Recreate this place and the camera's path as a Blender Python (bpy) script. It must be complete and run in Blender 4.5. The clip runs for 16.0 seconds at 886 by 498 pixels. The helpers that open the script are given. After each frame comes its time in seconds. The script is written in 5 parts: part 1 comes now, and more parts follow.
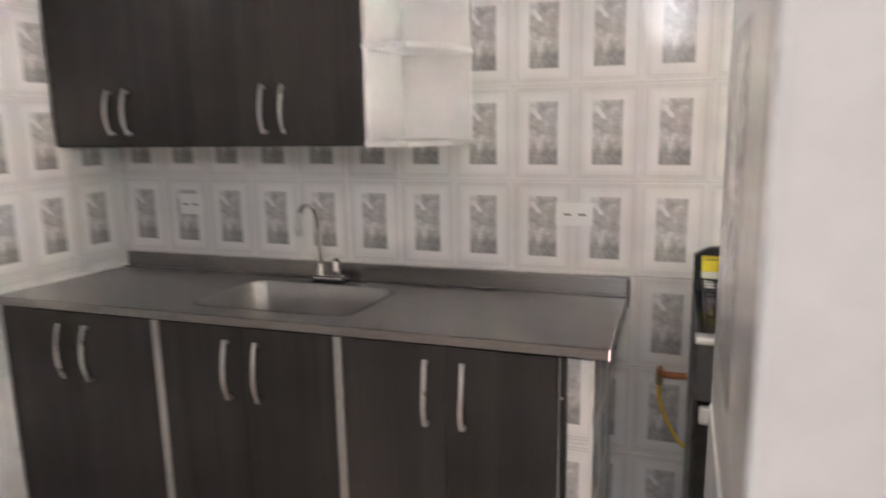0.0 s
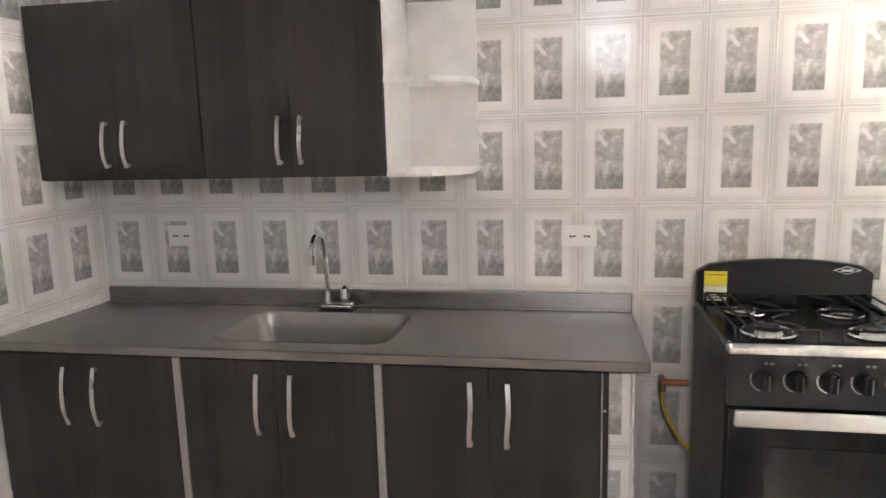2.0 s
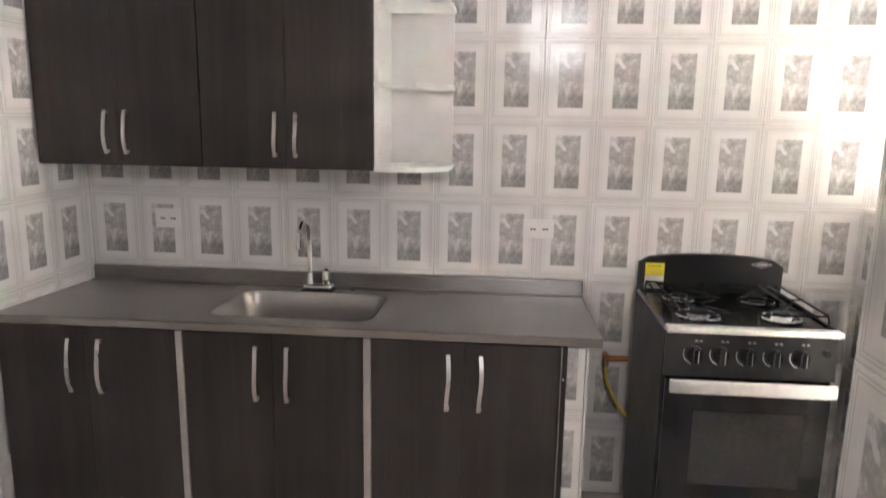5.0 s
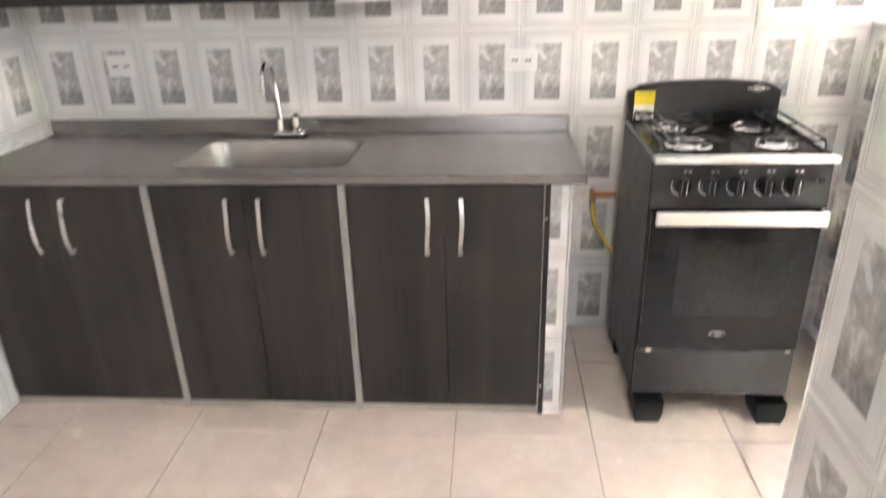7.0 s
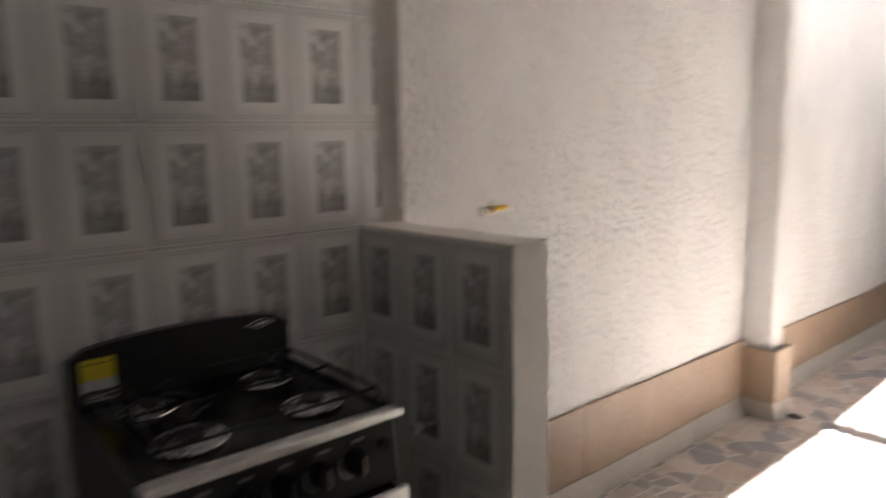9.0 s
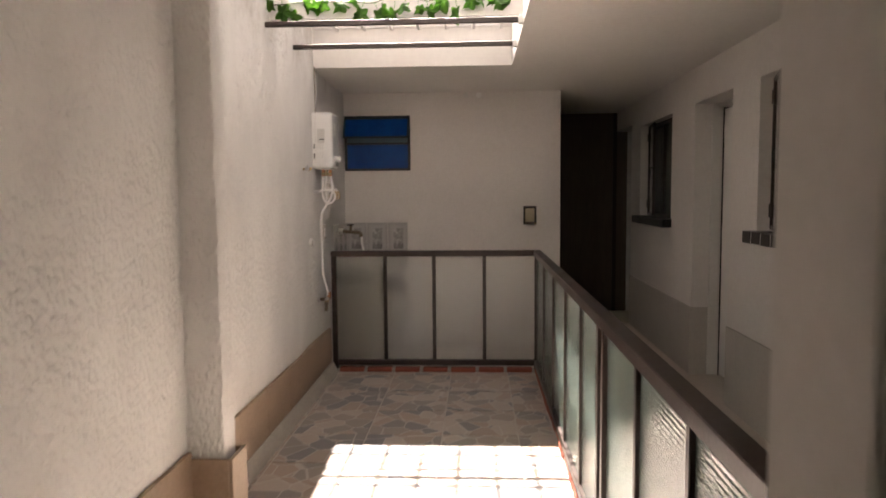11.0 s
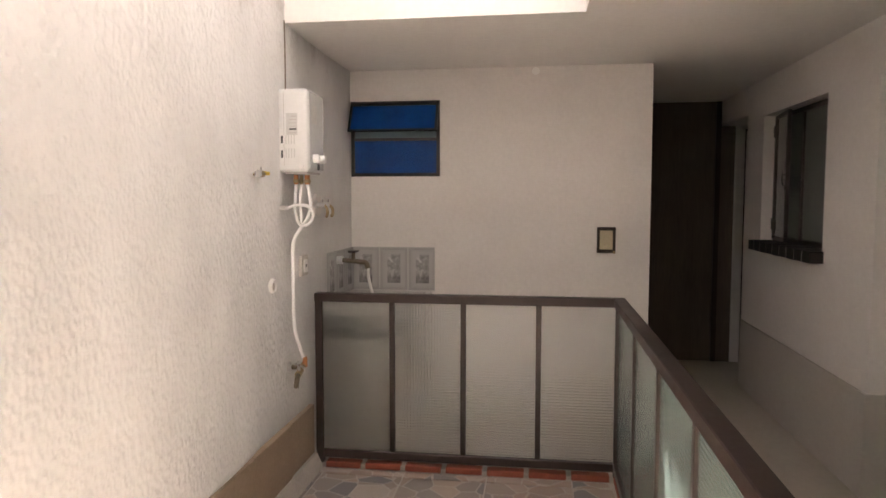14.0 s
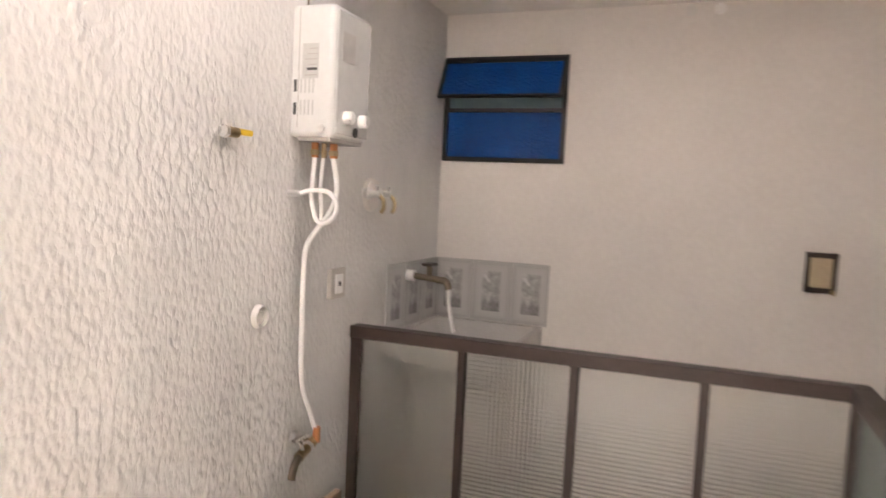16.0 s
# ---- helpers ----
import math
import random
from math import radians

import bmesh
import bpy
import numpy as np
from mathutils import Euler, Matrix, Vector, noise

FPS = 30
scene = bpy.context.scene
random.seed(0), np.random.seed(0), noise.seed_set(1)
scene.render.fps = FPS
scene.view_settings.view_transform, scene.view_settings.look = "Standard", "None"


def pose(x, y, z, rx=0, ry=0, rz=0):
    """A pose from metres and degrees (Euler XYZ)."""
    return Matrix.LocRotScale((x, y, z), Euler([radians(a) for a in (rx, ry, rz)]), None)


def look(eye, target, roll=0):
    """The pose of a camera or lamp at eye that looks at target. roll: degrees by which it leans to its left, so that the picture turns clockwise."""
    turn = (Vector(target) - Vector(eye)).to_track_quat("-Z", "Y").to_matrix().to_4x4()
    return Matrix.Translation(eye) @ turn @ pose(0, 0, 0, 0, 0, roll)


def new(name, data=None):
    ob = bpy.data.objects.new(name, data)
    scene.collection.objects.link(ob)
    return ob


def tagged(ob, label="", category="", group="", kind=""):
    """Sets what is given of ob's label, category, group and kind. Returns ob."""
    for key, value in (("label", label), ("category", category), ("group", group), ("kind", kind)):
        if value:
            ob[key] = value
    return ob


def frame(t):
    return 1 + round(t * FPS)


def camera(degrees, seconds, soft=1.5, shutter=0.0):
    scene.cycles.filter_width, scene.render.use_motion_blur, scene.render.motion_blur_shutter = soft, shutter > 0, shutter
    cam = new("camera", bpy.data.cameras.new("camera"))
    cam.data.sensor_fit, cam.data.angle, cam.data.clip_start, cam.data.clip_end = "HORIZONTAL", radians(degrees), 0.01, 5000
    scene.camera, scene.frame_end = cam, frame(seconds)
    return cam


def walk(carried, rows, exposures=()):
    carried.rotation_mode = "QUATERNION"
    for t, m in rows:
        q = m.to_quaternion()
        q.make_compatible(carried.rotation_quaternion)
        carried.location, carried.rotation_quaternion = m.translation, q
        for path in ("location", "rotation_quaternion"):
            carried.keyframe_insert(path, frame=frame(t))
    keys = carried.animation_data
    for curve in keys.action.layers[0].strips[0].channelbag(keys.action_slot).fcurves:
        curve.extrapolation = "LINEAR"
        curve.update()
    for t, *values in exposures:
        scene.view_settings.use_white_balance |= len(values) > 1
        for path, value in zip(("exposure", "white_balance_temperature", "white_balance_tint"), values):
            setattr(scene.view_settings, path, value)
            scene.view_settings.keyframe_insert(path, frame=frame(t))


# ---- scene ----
cam = camera(65.7, 16.0, shutter=0.5)
PATH = [
    (0, (2.111, -2.202, 1.404), (1.473, -0.344, 1.029), -1.1),
    (0.5, (1.974, -2.097, 1.408), (1.614, -0.194, 0.909), -0.4),
    (1, (1.914, -2.125, 1.441), (1.492, -0.218, 1.01), -0.5),
    (1.5, (1.9, -2.239, 1.461), (1.373, -0.343, 1.104), 0.5),
    (2, (1.772, -2.355, 1.455), (1.409, -0.417, 1.118), -1.6),
    (2.5, (1.774, -2.469, 1.502), (1.448, -0.51, 1.266), 0.8),
    (3, (1.722, -2.564, 1.544), (1.522, -0.58, 1.389), 0.1),
    (5.5, (1.651, -2.634, 1.501), (1.492, -0.726, 0.921), 0.7),
    (6, (1.647, -2.615, 1.478), (1.496, -0.805, 0.641), 0.0),
    (6.5, (1.646, -2.615, 1.454), (1.498, -0.887, 0.458), -0.4),
    (7, (1.701, -2.53, 1.472), (1.56, -0.705, 0.664), -1.6),
    (7.5, (1.764, -2.366, 1.475), (1.714, -0.448, 0.909), -0.1),
    (8, (1.775, -2.145, 1.451), (2.075, -0.221, 0.996), 0.7),
    (8.5, (1.759, -1.937, 1.44), (2.587, -0.17, 1.002), 0.2),
    (9, (1.885, -1.689, 1.441), (3.157, -0.177, 1.131), -1.3),
    (9.5, (2.023, -1.45, 1.433), (3.798, -0.58, 1.134), 1.8),
    (10, (2.162, -1.302, 1.429), (4.103, -0.97, 1.076), 0.5),
    (10.2, (2.241, -1.278, 1.419), (4.196, -1.006, 1.1), -0.0),
    (12.3, (3.325, -1.186, 1.49), (5.324, -1.252, 1.468), -1.0),
    (12.5, (3.422, -1.201, 1.505), (5.42, -1.283, 1.465), -0.6),
    (13, (3.747, -1.223, 1.498), (5.742, -1.359, 1.476), 0.7),
    (13.5, (4.05, -1.257, 1.488), (6.044, -1.338, 1.359), -1.6),
    (14, (4.43, -1.276, 1.491), (6.405, -0.997, 1.345), -0.0),
    (14.5, (4.762, -1.224, 1.493), (6.745, -0.978, 1.401), 0.1),
    (15, (5.05, -1.21, 1.463), (7.023, -0.952, 1.257), -1.6),
    (15.5, (5.38, -1.267, 1.47), (7.322, -0.841, 1.256), 0.4),
    (16, (5.814, -1.229, 1.452), (7.682, -0.53, 1.307), 2.8),
]
EXPOSURES = [(0.0, 6.85, 6000, 13), (1.5, 6.95, 6000, 13), (3.0, 6.8, 6000, 13), (5.5, 6.95, 6000, 13), (6.0, 7.5, 5900, 12), (6.5, 7.65, 5900, 12), (7.0, 7.75, 5900, 10), (8.0, 6.75, 5900, 14), (8.5, 5.85, 5800, 13), (9.0, 4.05, 6200, 15), (9.5, 3.2, 7600, 21), (10.2, 2.75, 7200, 18), (12.3, 3.7, 7000, 20), (13.0, 3.85, 6950, 18), (13.5, 4.05, 6800, 17), (14.0, 3.8, 6900, 18), (16.0, 4.18, 6700, 18)]
walk(cam, [(t, look(eye, target, roll)) for t, eye, target, roll in PATH], EXPOSURES)

# ---- world, sun, lamps ----
SUN_WAY = Vector((-0.476, -0.12, -1.0)).normalized()
world = bpy.data.worlds.new("sky")
scene.world = world
world.use_nodes = True
wn = world.node_tree.nodes
sky = wn.new("ShaderNodeTexSky")
sky.sky_type = 'NISHITA'
sky.sun_disc = False
sky.altitude, sky.air_density, sky.dust_density = 2600, 0.25, 0.1
sky.sun_elevation = math.asin(-SUN_WAY.z)
sky.sun_rotation = math.atan2(-SUN_WAY.x, -SUN_WAY.y)
wn["Background"].inputs[1].default_value = 0.05
world.node_tree.links.new(sky.outputs[0], wn["Background"].inputs[0])
sun_data = bpy.data.lights.new("sun", 'SUN')
sun_data.energy, sun_data.angle, sun_data.color = 5.0, radians(0.6), (1.0, 0.96, 0.9)
sun = new("sun", sun_data)
sun.matrix_world = look((5, -1, 9), Vector((5, -1, 9)) + SUN_WAY)
# fill light from behind the kitchen; its source is unseen, a lamp is assumed
lamp_data = bpy.data.lights.new("rear_fill", 'POINT')
lamp_data.energy, lamp_data.color, lamp_data.shadow_soft_size = 0.42, (1.0, 0.95, 0.9), 0.3
lamp = new("rear_fill", lamp_data)
lamp.matrix_world = pose(2.1, -3.5, 2.2)


# ---- materials ----
def principled(name):
    m = bpy.data.materials.new(name)
    m.use_nodes = True
    return m, m.node_tree, m.node_tree.nodes["Principled BSDF"]


def node(t, kind, **inputs):
    n = t.nodes.new(kind)
    for k, v in inputs.items():
        key = k.replace("_", " ")
        if hasattr(v, "is_linked") or hasattr(v, "links"):
            t.links.new(v, n.inputs[key])
        else:
            n.inputs[key].default_value = v
    return n


def ramp(t, fac, stops):
    r = t.nodes.new("ShaderNodeValToRGB")
    el = r.color_ramp.elements
    while len(el) < len(stops):
        el.new(0.5)
    for e, (p, c) in zip(el, stops):
        e.position = p
        e.color = (*c, 1) if len(c) == 3 else c
    t.links.new(fac, r.inputs[0])
    return r.outputs[0]


def math_node(t, op, a, b=None, c=None):
    n = t.nodes.new("ShaderNodeMath")
    n.operation = op
    for i, v in enumerate((a, b, c)):
        if v is None:
            continue
        if isinstance(v, (int, float)):
            n.inputs[i].default_value = v
        else:
            t.links.new(v, n.inputs[i])
    return n.outputs[0]


def mix(t, fac, a, b):
    n = t.nodes.new("ShaderNodeMix")
    n.data_type = 'RGBA'
    for i, v in ((0, fac), (6, a), (7, b)):
        if isinstance(v, (int, float)):
            n.inputs[i].default_value = v
        elif isinstance(v, tuple):
            n.inputs[i].default_value = (*v, 1) if len(v) == 3 else v
        else:
            t.links.new(v, n.inputs[i])
    return n.outputs[2]


def surface(name, dark, light, rough=0.6, metal=0.0, scale=3.0, grain=60.0, bump=0.1, bump_scale=None, stretch=(1, 1, 1), rough_var=0.1, spec=0.5, bump_depth=0.01):
    """Two scales of colour variation and a fine relief, in metres."""
    m, t, b = principled(name)
    tc = t.nodes.new("ShaderNodeTexCoord")
    mp = t.nodes.new("ShaderNodeMapping")
    mp.inputs["Scale"].default_value = stretch
    geo = t.nodes.new("ShaderNodeNewGeometry")
    t.links.new(geo.outputs["Position"], mp.inputs["Vector"])
    n1 = node(t, "ShaderNodeTexNoise", Vector=mp.outputs[0], Scale=scale, Detail=5.0, Roughness=0.6)
    n2 = node(t, "ShaderNodeTexNoise", Vector=mp.outputs[0], Scale=grain, Detail=3.0, Roughness=0.6)
    f = math_node(t, 'MULTIPLY_ADD', n2.outputs[0], 0.45, math_node(t, 'MULTIPLY', n1.outputs[0], 0.55))
    t.links.new(ramp(t, f, [(0.32, dark), (0.66, light)]), b.inputs["Base Color"])
    b.inputs["Metallic"].default_value = metal
    b.inputs["Specular IOR Level"].default_value = spec
    r = math_node(t, 'MULTIPLY_ADD', n1.outputs[0], rough_var * 2, rough - rough_var)
    t.links.new(r, b.inputs["Roughness"])
    if bump:
        n3 = node(t, "ShaderNodeTexNoise", Vector=mp.outputs[0], Scale=bump_scale or grain, Detail=4.0)
        bp = node(t, "ShaderNodeBump", Strength=bump, Distance=bump_depth, Height=n3.outputs[0])
        t.links.new(bp.outputs[0], b.inputs["Normal"])
    return m


def tile_material(name="picture_tile", tone=1.0):
    """White glazed tile with a printed double border and a grey marbled picture, in each tile's own metres."""
    m, t, b = principled(name)
    tc = t.nodes.new("ShaderNodeTexCoord")
    sep = node(t, "ShaderNodeSeparateXYZ", Vector=tc.outputs["Object"])
    ax = math_node(t, 'ABSOLUTE', sep.outputs[0])
    az = math_node(t, 'ABSOLUTE', sep.outputs[2])

    def inside(w, h, soft):
        dx = math_node(t, 'SUBTRACT', ax, w)
        dz = math_node(t, 'SUBTRACT', az, h)
        d = math_node(t, 'MAXIMUM', dx, dz)
        n = t.nodes.new("ShaderNodeMapRange")
        n.inputs[1].default_value, n.inputs[2].default_value = soft, -soft
        t.links.new(d, n.inputs[0])
        return n.outputs[0]
    pic = inside(0.046, 0.099, 0.0015)
    n1 = node(t, "ShaderNodeTexNoise", Vector=tc.outputs["Object"], Scale=19.0, Detail=4.0, Roughness=0.6, Distortion=0.5)
    n2 = node(t, "ShaderNodeTexNoise", Vector=tc.outputs["Object"], Scale=90.0, Detail=2.0)
    f = math_node(t, 'MULTIPLY_ADD', n2.outputs[0], 0.25, math_node(t, 'MULTIPLY', n1.outputs[0], 0.75))
    low = t.nodes.new("ShaderNodeMapRange")
    low.inputs[1].default_value, low.inputs[2].default_value = -0.025, -0.06
    wob = math_node(t, 'MULTIPLY_ADD', math_node(t, 'SUBTRACT', n1.outputs[0], 0.5), 0.06, sep.outputs[2])
    t.links.new(wob, low.inputs[0])
    f = math_node(t, 'SUBTRACT', f, math_node(t, 'MULTIPLY', low.outputs[0], 0.16))
    # pale diagonal leaf in the upper part
    dx = math_node(t, 'ADD', sep.outputs[0], 0.02)
    dz = math_node(t, 'SUBTRACT', sep.outputs[2], 0.058)
    u = math_node(t, 'SUBTRACT', math_node(t, 'MULTIPLY', dx, 0.64), math_node(t, 'MULTIPLY', dz, 0.77))
    v = math_node(t, 'ADD', math_node(t, 'MULTIPLY', dx, 0.77), math_node(t, 'MULTIPLY', dz, 0.64))
    e = math_node(t, 'ADD', math_node(t, 'POWER', math_node(t, 'DIVIDE', u, 0.02), 2.0), math_node(t, 'POWER', math_node(t, 'DIVIDE', v, 0.007), 2.0))
    leaf = t.nodes.new("ShaderNodeMapRange")
    leaf.inputs[1].default_value, leaf.inputs[2].default_value = 1.6, 0.5
    t.links.new(e, leaf.inputs[0])
    f = math_node(t, 'MULTIPLY_ADD', leaf.outputs[0], 0.2, f)
    colour = ramp(t, f, [(p, tuple(tone ** 0.5 * v for v in c)) for p, c in ((0.24, (0.25, 0.245, 0.24)), (0.4, (0.4, 0.39, 0.38)), (0.53, (0.55, 0.54, 0.53)), (0.64, (0.82, 0.81, 0.8)))])
    band = inside(0.066, 0.118, 0.002)
    info = t.nodes.new("ShaderNodeObjectInfo")
    white = mix(t, info.outputs["Random"], tuple(tone * v for v in (0.81, 0.795, 0.775)), tuple(tone * v for v in (0.86, 0.85, 0.83)))
    lines = 0.0
    for w, h in ((0.0905, 0.1405), (0.0835, 0.1335)):
        o = inside(w, h, 0.0008)
        i = inside(w - 0.0026, h - 0.0026, 0.0008)
        q = math_node(t, 'SUBTRACT', o, i)
        lines = q if lines == 0.0 else math_node(t, 'MAXIMUM', lines, q)
    base = mix(t, math_node(t, 'MULTIPLY', band, 0.5), white, tuple(tone * v for v in (0.9, 0.89, 0.875)))
    base = mix(t, math_node(t, 'MULTIPLY', lines, 0.5), base, tuple(tone * v for v in (0.45, 0.435, 0.42)))
    t.links.new(mix(t, math_node(t, 'MULTIPLY', pic, 0.93), base, colour), b.inputs["Base Color"])
    b.inputs["Roughness"].default_value = 0.12
    h = math_node(t, 'MULTIPLY_ADD', lines, -0.4, math_node(t, 'MULTIPLY', band, 0.4))
    wav = node(t, "ShaderNodeTexNoise", Vector=tc.outputs["Object"], Scale=14.0, Detail=1.0)
    h = math_node(t, 'MULTIPLY_ADD', wav.outputs[0], 0.8, h)
    bp = node(t, "ShaderNodeBump", Strength=0.25, Distance=0.0025, Height=h)
    t.links.new(bp.outputs[0], b.inputs["Normal"])
    return m


def wood_material():
    """Dark charcoal-brown laminate with fine vertical grain."""
    m, t, b = principled("charcoal_laminate")
    geo = t.nodes.new("ShaderNodeNewGeometry")
    mp = t.nodes.new("ShaderNodeMapping")
    mp.inputs["Scale"].default_value = (1, 1, 0.03)
    t.links.new(geo.outputs["Position"], mp.inputs["Vector"])
    info = t.nodes.new("ShaderNodeObjectInfo")
    n1 = node(t, "ShaderNodeTexNoise", Vector=mp.outputs[0], Scale=13.0, Detail=5.0, Roughness=0.6, Distortion=0.3)
    n2 = node(t, "ShaderNodeTexNoise", Vector=mp.outputs[0], Scale=190.0, Detail=3.0)
    f = math_node(t, 'MULTIPLY_ADD', n2.outputs[0], 0.22, math_node(t, 'MULTIPLY', n1.outputs[0], 0.78))
    f = math_node(t, 'MULTIPLY_ADD', info.outputs["Random"], 0.05, f)
    t.links.new(ramp(t, f, [(0.34, (0.023, 0.0195, 0.0172)), (0.52, (0.036, 0.0308, 0.0272)), (0.7, (0.053, 0.0455, 0.0402))]), b.inputs["Base Color"])
    b.inputs["Roughness"].default_value = 0.46
    b.inputs["Specular IOR Level"].default_value = 0.35
    bp = node(t, "ShaderNodeBump", Strength=0.12, Distance=0.002, Height=n2.outputs[0])
    t.links.new(bp.outputs[0], b.inputs["Normal"])
    return m


def paving_material():
    """Ceramic floor tile printed as broken flagstone in grey, blue-grey and brown with pale joints."""
    m, t, b = principled("flagstone_tile")
    tc = t.nodes.new("ShaderNodeTexCoord")
    info = t.nodes.new("ShaderNodeObjectInfo")
    off = node(t, "ShaderNodeCombineXYZ", X=math_node(t, 'MULTIPLY', info.outputs["Random"], 17.0), Y=math_node(t, 'MULTIPLY', info.outputs["Random"], 43.0))
    add = t.nodes.new("ShaderNodeVectorMath")
    t.links.new(tc.outputs["Object"], add.inputs[0])
    t.links.new(off.outputs[0], add.inputs[1])
    vor = node(t, "ShaderNodeTexVoronoi", Vector=add.outputs[0], Scale=8.0)
    edge = t.nodes.new("ShaderNodeTexVoronoi")
    edge.feature = 'DISTANCE_TO_EDGE'
    edge.inputs["Scale"].default_value = 8.0
    t.links.new(add.outputs[0], edge.inputs["Vector"])
    hue = node(t, "ShaderNodeSeparateColor", Color=vor.outputs["Color"])
    stone = ramp(t, hue.outputs[0], [(0.1, (0.21, 0.207, 0.213)), (0.35, (0.37, 0.315, 0.27)), (0.6, (0.46, 0.34, 0.265)), (0.85, (0.55, 0.475, 0.41))])
    n1 = node(t, "ShaderNodeTexNoise", Vector=add.outputs[0], Scale=24.0, Detail=6.0, Roughness=0.7)
    stone = mix(t, math_node(t, 'MULTIPLY', n1.outputs[0], 0.5), stone, (0.29, 0.265, 0.245))
    g = t.nodes.new("ShaderNodeMapRange")
    g.inputs[1].default_value, g.inputs[2].default_value = 0.035, 0.015
    t.links.new(edge.outputs["Distance"], g.inputs[0])
    t.links.new(mix(t, math_node(t, 'MULTIPLY', g.outputs[0], 0.75), stone, (0.58, 0.54, 0.49)), b.inputs["Base Color"])
    b.inputs["Roughness"].default_value = 0.42
    bp = node(t, "ShaderNodeBump", Strength=0.3, Distance=0.004, Height=math_node(t, 'SUBTRACT', n1.outputs[0], g.outputs[0]))
    t.links.new(bp.outputs[0], b.inputs["Normal"])
    return m


def ribbed_glass(name):
    """Greenish ribbed glass: fine horizontal and vertical ribs that blur what lies behind."""
    m, t, b = principled(name)
    geo = t.nodes.new("ShaderNodeNewGeometry")
    sep = node(t, "ShaderNodeSeparateXYZ", Vector=geo.outputs["Position"])
    hz = math_node(t, 'SINE', math_node(t, 'MULTIPLY', sep.outputs[2], 400.0))
    hy = math_node(t, 'SINE', math_node(t, 'MULTIPLY', math_node(t, 'ADD', sep.outputs[0], sep.outputs[1]), 400.0))
    b.inputs["Base Color"].default_value = (0.97, 0.98, 0.955, 1)
    b.inputs["Transmission Weight"].default_value = 1.0
    b.inputs["Roughness"].default_value = 0.16
    b.inputs["IOR"].default_value = 1.45
    bp = node(t, "ShaderNodeBump", Strength=0.7, Distance=0.003, Height=math_node(t, 'MULTIPLY_ADD', hy, 0.12, hz))
    t.links.new(bp.outputs[0], b.inputs["Normal"])
    return m


def stucco_material():
    """Thrown white plaster: clumps, pits that hold dirt, smoother worn patches."""
    m, t, b = principled("white_stucco")
    geo = t.nodes.new("ShaderNodeNewGeometry")
    mp = t.nodes.new("ShaderNodeMapping")
    mp.inputs["Scale"].default_value = (1, 1, 0.62)
    t.links.new(geo.outputs["Position"], mp.inputs["Vector"])
    broad = node(t, "ShaderNodeTexNoise", Vector=mp.outputs[0], Scale=2.6, Detail=5.0, Roughness=0.65)
    clump = node(t, "ShaderNodeTexNoise", Vector=mp.outputs[0], Scale=46.0, Detail=3.0, Roughness=0.55)
    grit = node(t, "ShaderNodeTexNoise", Vector=mp.outputs[0], Scale=115.0, Detail=2.0)
    base = ramp(t, broad.outputs[0], [(0.3, (0.63, 0.617, 0.6)), (0.55, (0.71, 0.697, 0.68)), (0.75, (0.76, 0.747, 0.73))])
    pit = t.nodes.new("ShaderNodeMapRange")
    pit.inputs[1].default_value, pit.inputs[2].default_value = 0.42, 0.3
    t.links.new(math_node(t, 'MULTIPLY_ADD', grit.outputs[0], 0.35, math_node(t, 'MULTIPLY', clump.outputs[0], 0.65)), pit.inputs[0])
    worn = ramp(t, broad.outputs[0], [(0.35, (0.9, 0.9, 0.9)), (0.65, (0.25, 0.25, 0.25))])
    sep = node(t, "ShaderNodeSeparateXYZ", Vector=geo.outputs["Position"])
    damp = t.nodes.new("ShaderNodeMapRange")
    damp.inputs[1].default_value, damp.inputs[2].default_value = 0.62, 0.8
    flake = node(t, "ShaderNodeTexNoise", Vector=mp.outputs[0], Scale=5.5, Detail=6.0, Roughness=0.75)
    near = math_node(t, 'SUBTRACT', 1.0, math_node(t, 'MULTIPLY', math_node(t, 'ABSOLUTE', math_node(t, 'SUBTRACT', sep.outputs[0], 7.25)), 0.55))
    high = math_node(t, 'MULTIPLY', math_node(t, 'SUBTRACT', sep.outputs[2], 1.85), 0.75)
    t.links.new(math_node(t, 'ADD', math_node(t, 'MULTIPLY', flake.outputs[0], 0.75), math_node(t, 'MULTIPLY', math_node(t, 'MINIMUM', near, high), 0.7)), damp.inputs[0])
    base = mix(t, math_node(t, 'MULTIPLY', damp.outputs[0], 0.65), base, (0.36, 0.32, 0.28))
    t.links.new(mix(t, math_node(t, 'MULTIPLY', pit.outputs[0], math_node(t, 'MULTIPLY', worn, 0.4)), base, (0.46, 0.43, 0.4)), b.inputs["Base Color"])
    b.inputs["Roughness"].default_value = 0.55
    bend = t.nodes.new("ShaderNodeVectorMath")
    bend.operation = 'MULTIPLY_ADD'
    t.links.new(clump.outputs["Color"], bend.inputs[0])
    bend.inputs[1].default_value = (0.012, 0.012, 0.012)
    t.links.new(mp.outputs[0], bend.inputs[2])
    lump = t.nodes.new("ShaderNodeTexVoronoi")
    lump.feature = 'SMOOTH_F1'
    lump.inputs["Scale"].default_value = 62.0
    lump.inputs["Smoothness"].default_value = 0.35
    t.links.new(bend.outputs[0], lump.inputs["Vector"])
    amount = ramp(t, broad.outputs[0], [(0.35, (1.0, 1.0, 1.0)), (0.7, (0.55, 0.55, 0.55))])
    h = math_node(t, 'MULTIPLY', math_node(t, 'SUBTRACT', math_node(t, 'MULTIPLY', clump.outputs[0], 0.9), math_node(t, 'MULTIPLY', lump.outputs["Distance"], 0.75)), amount)
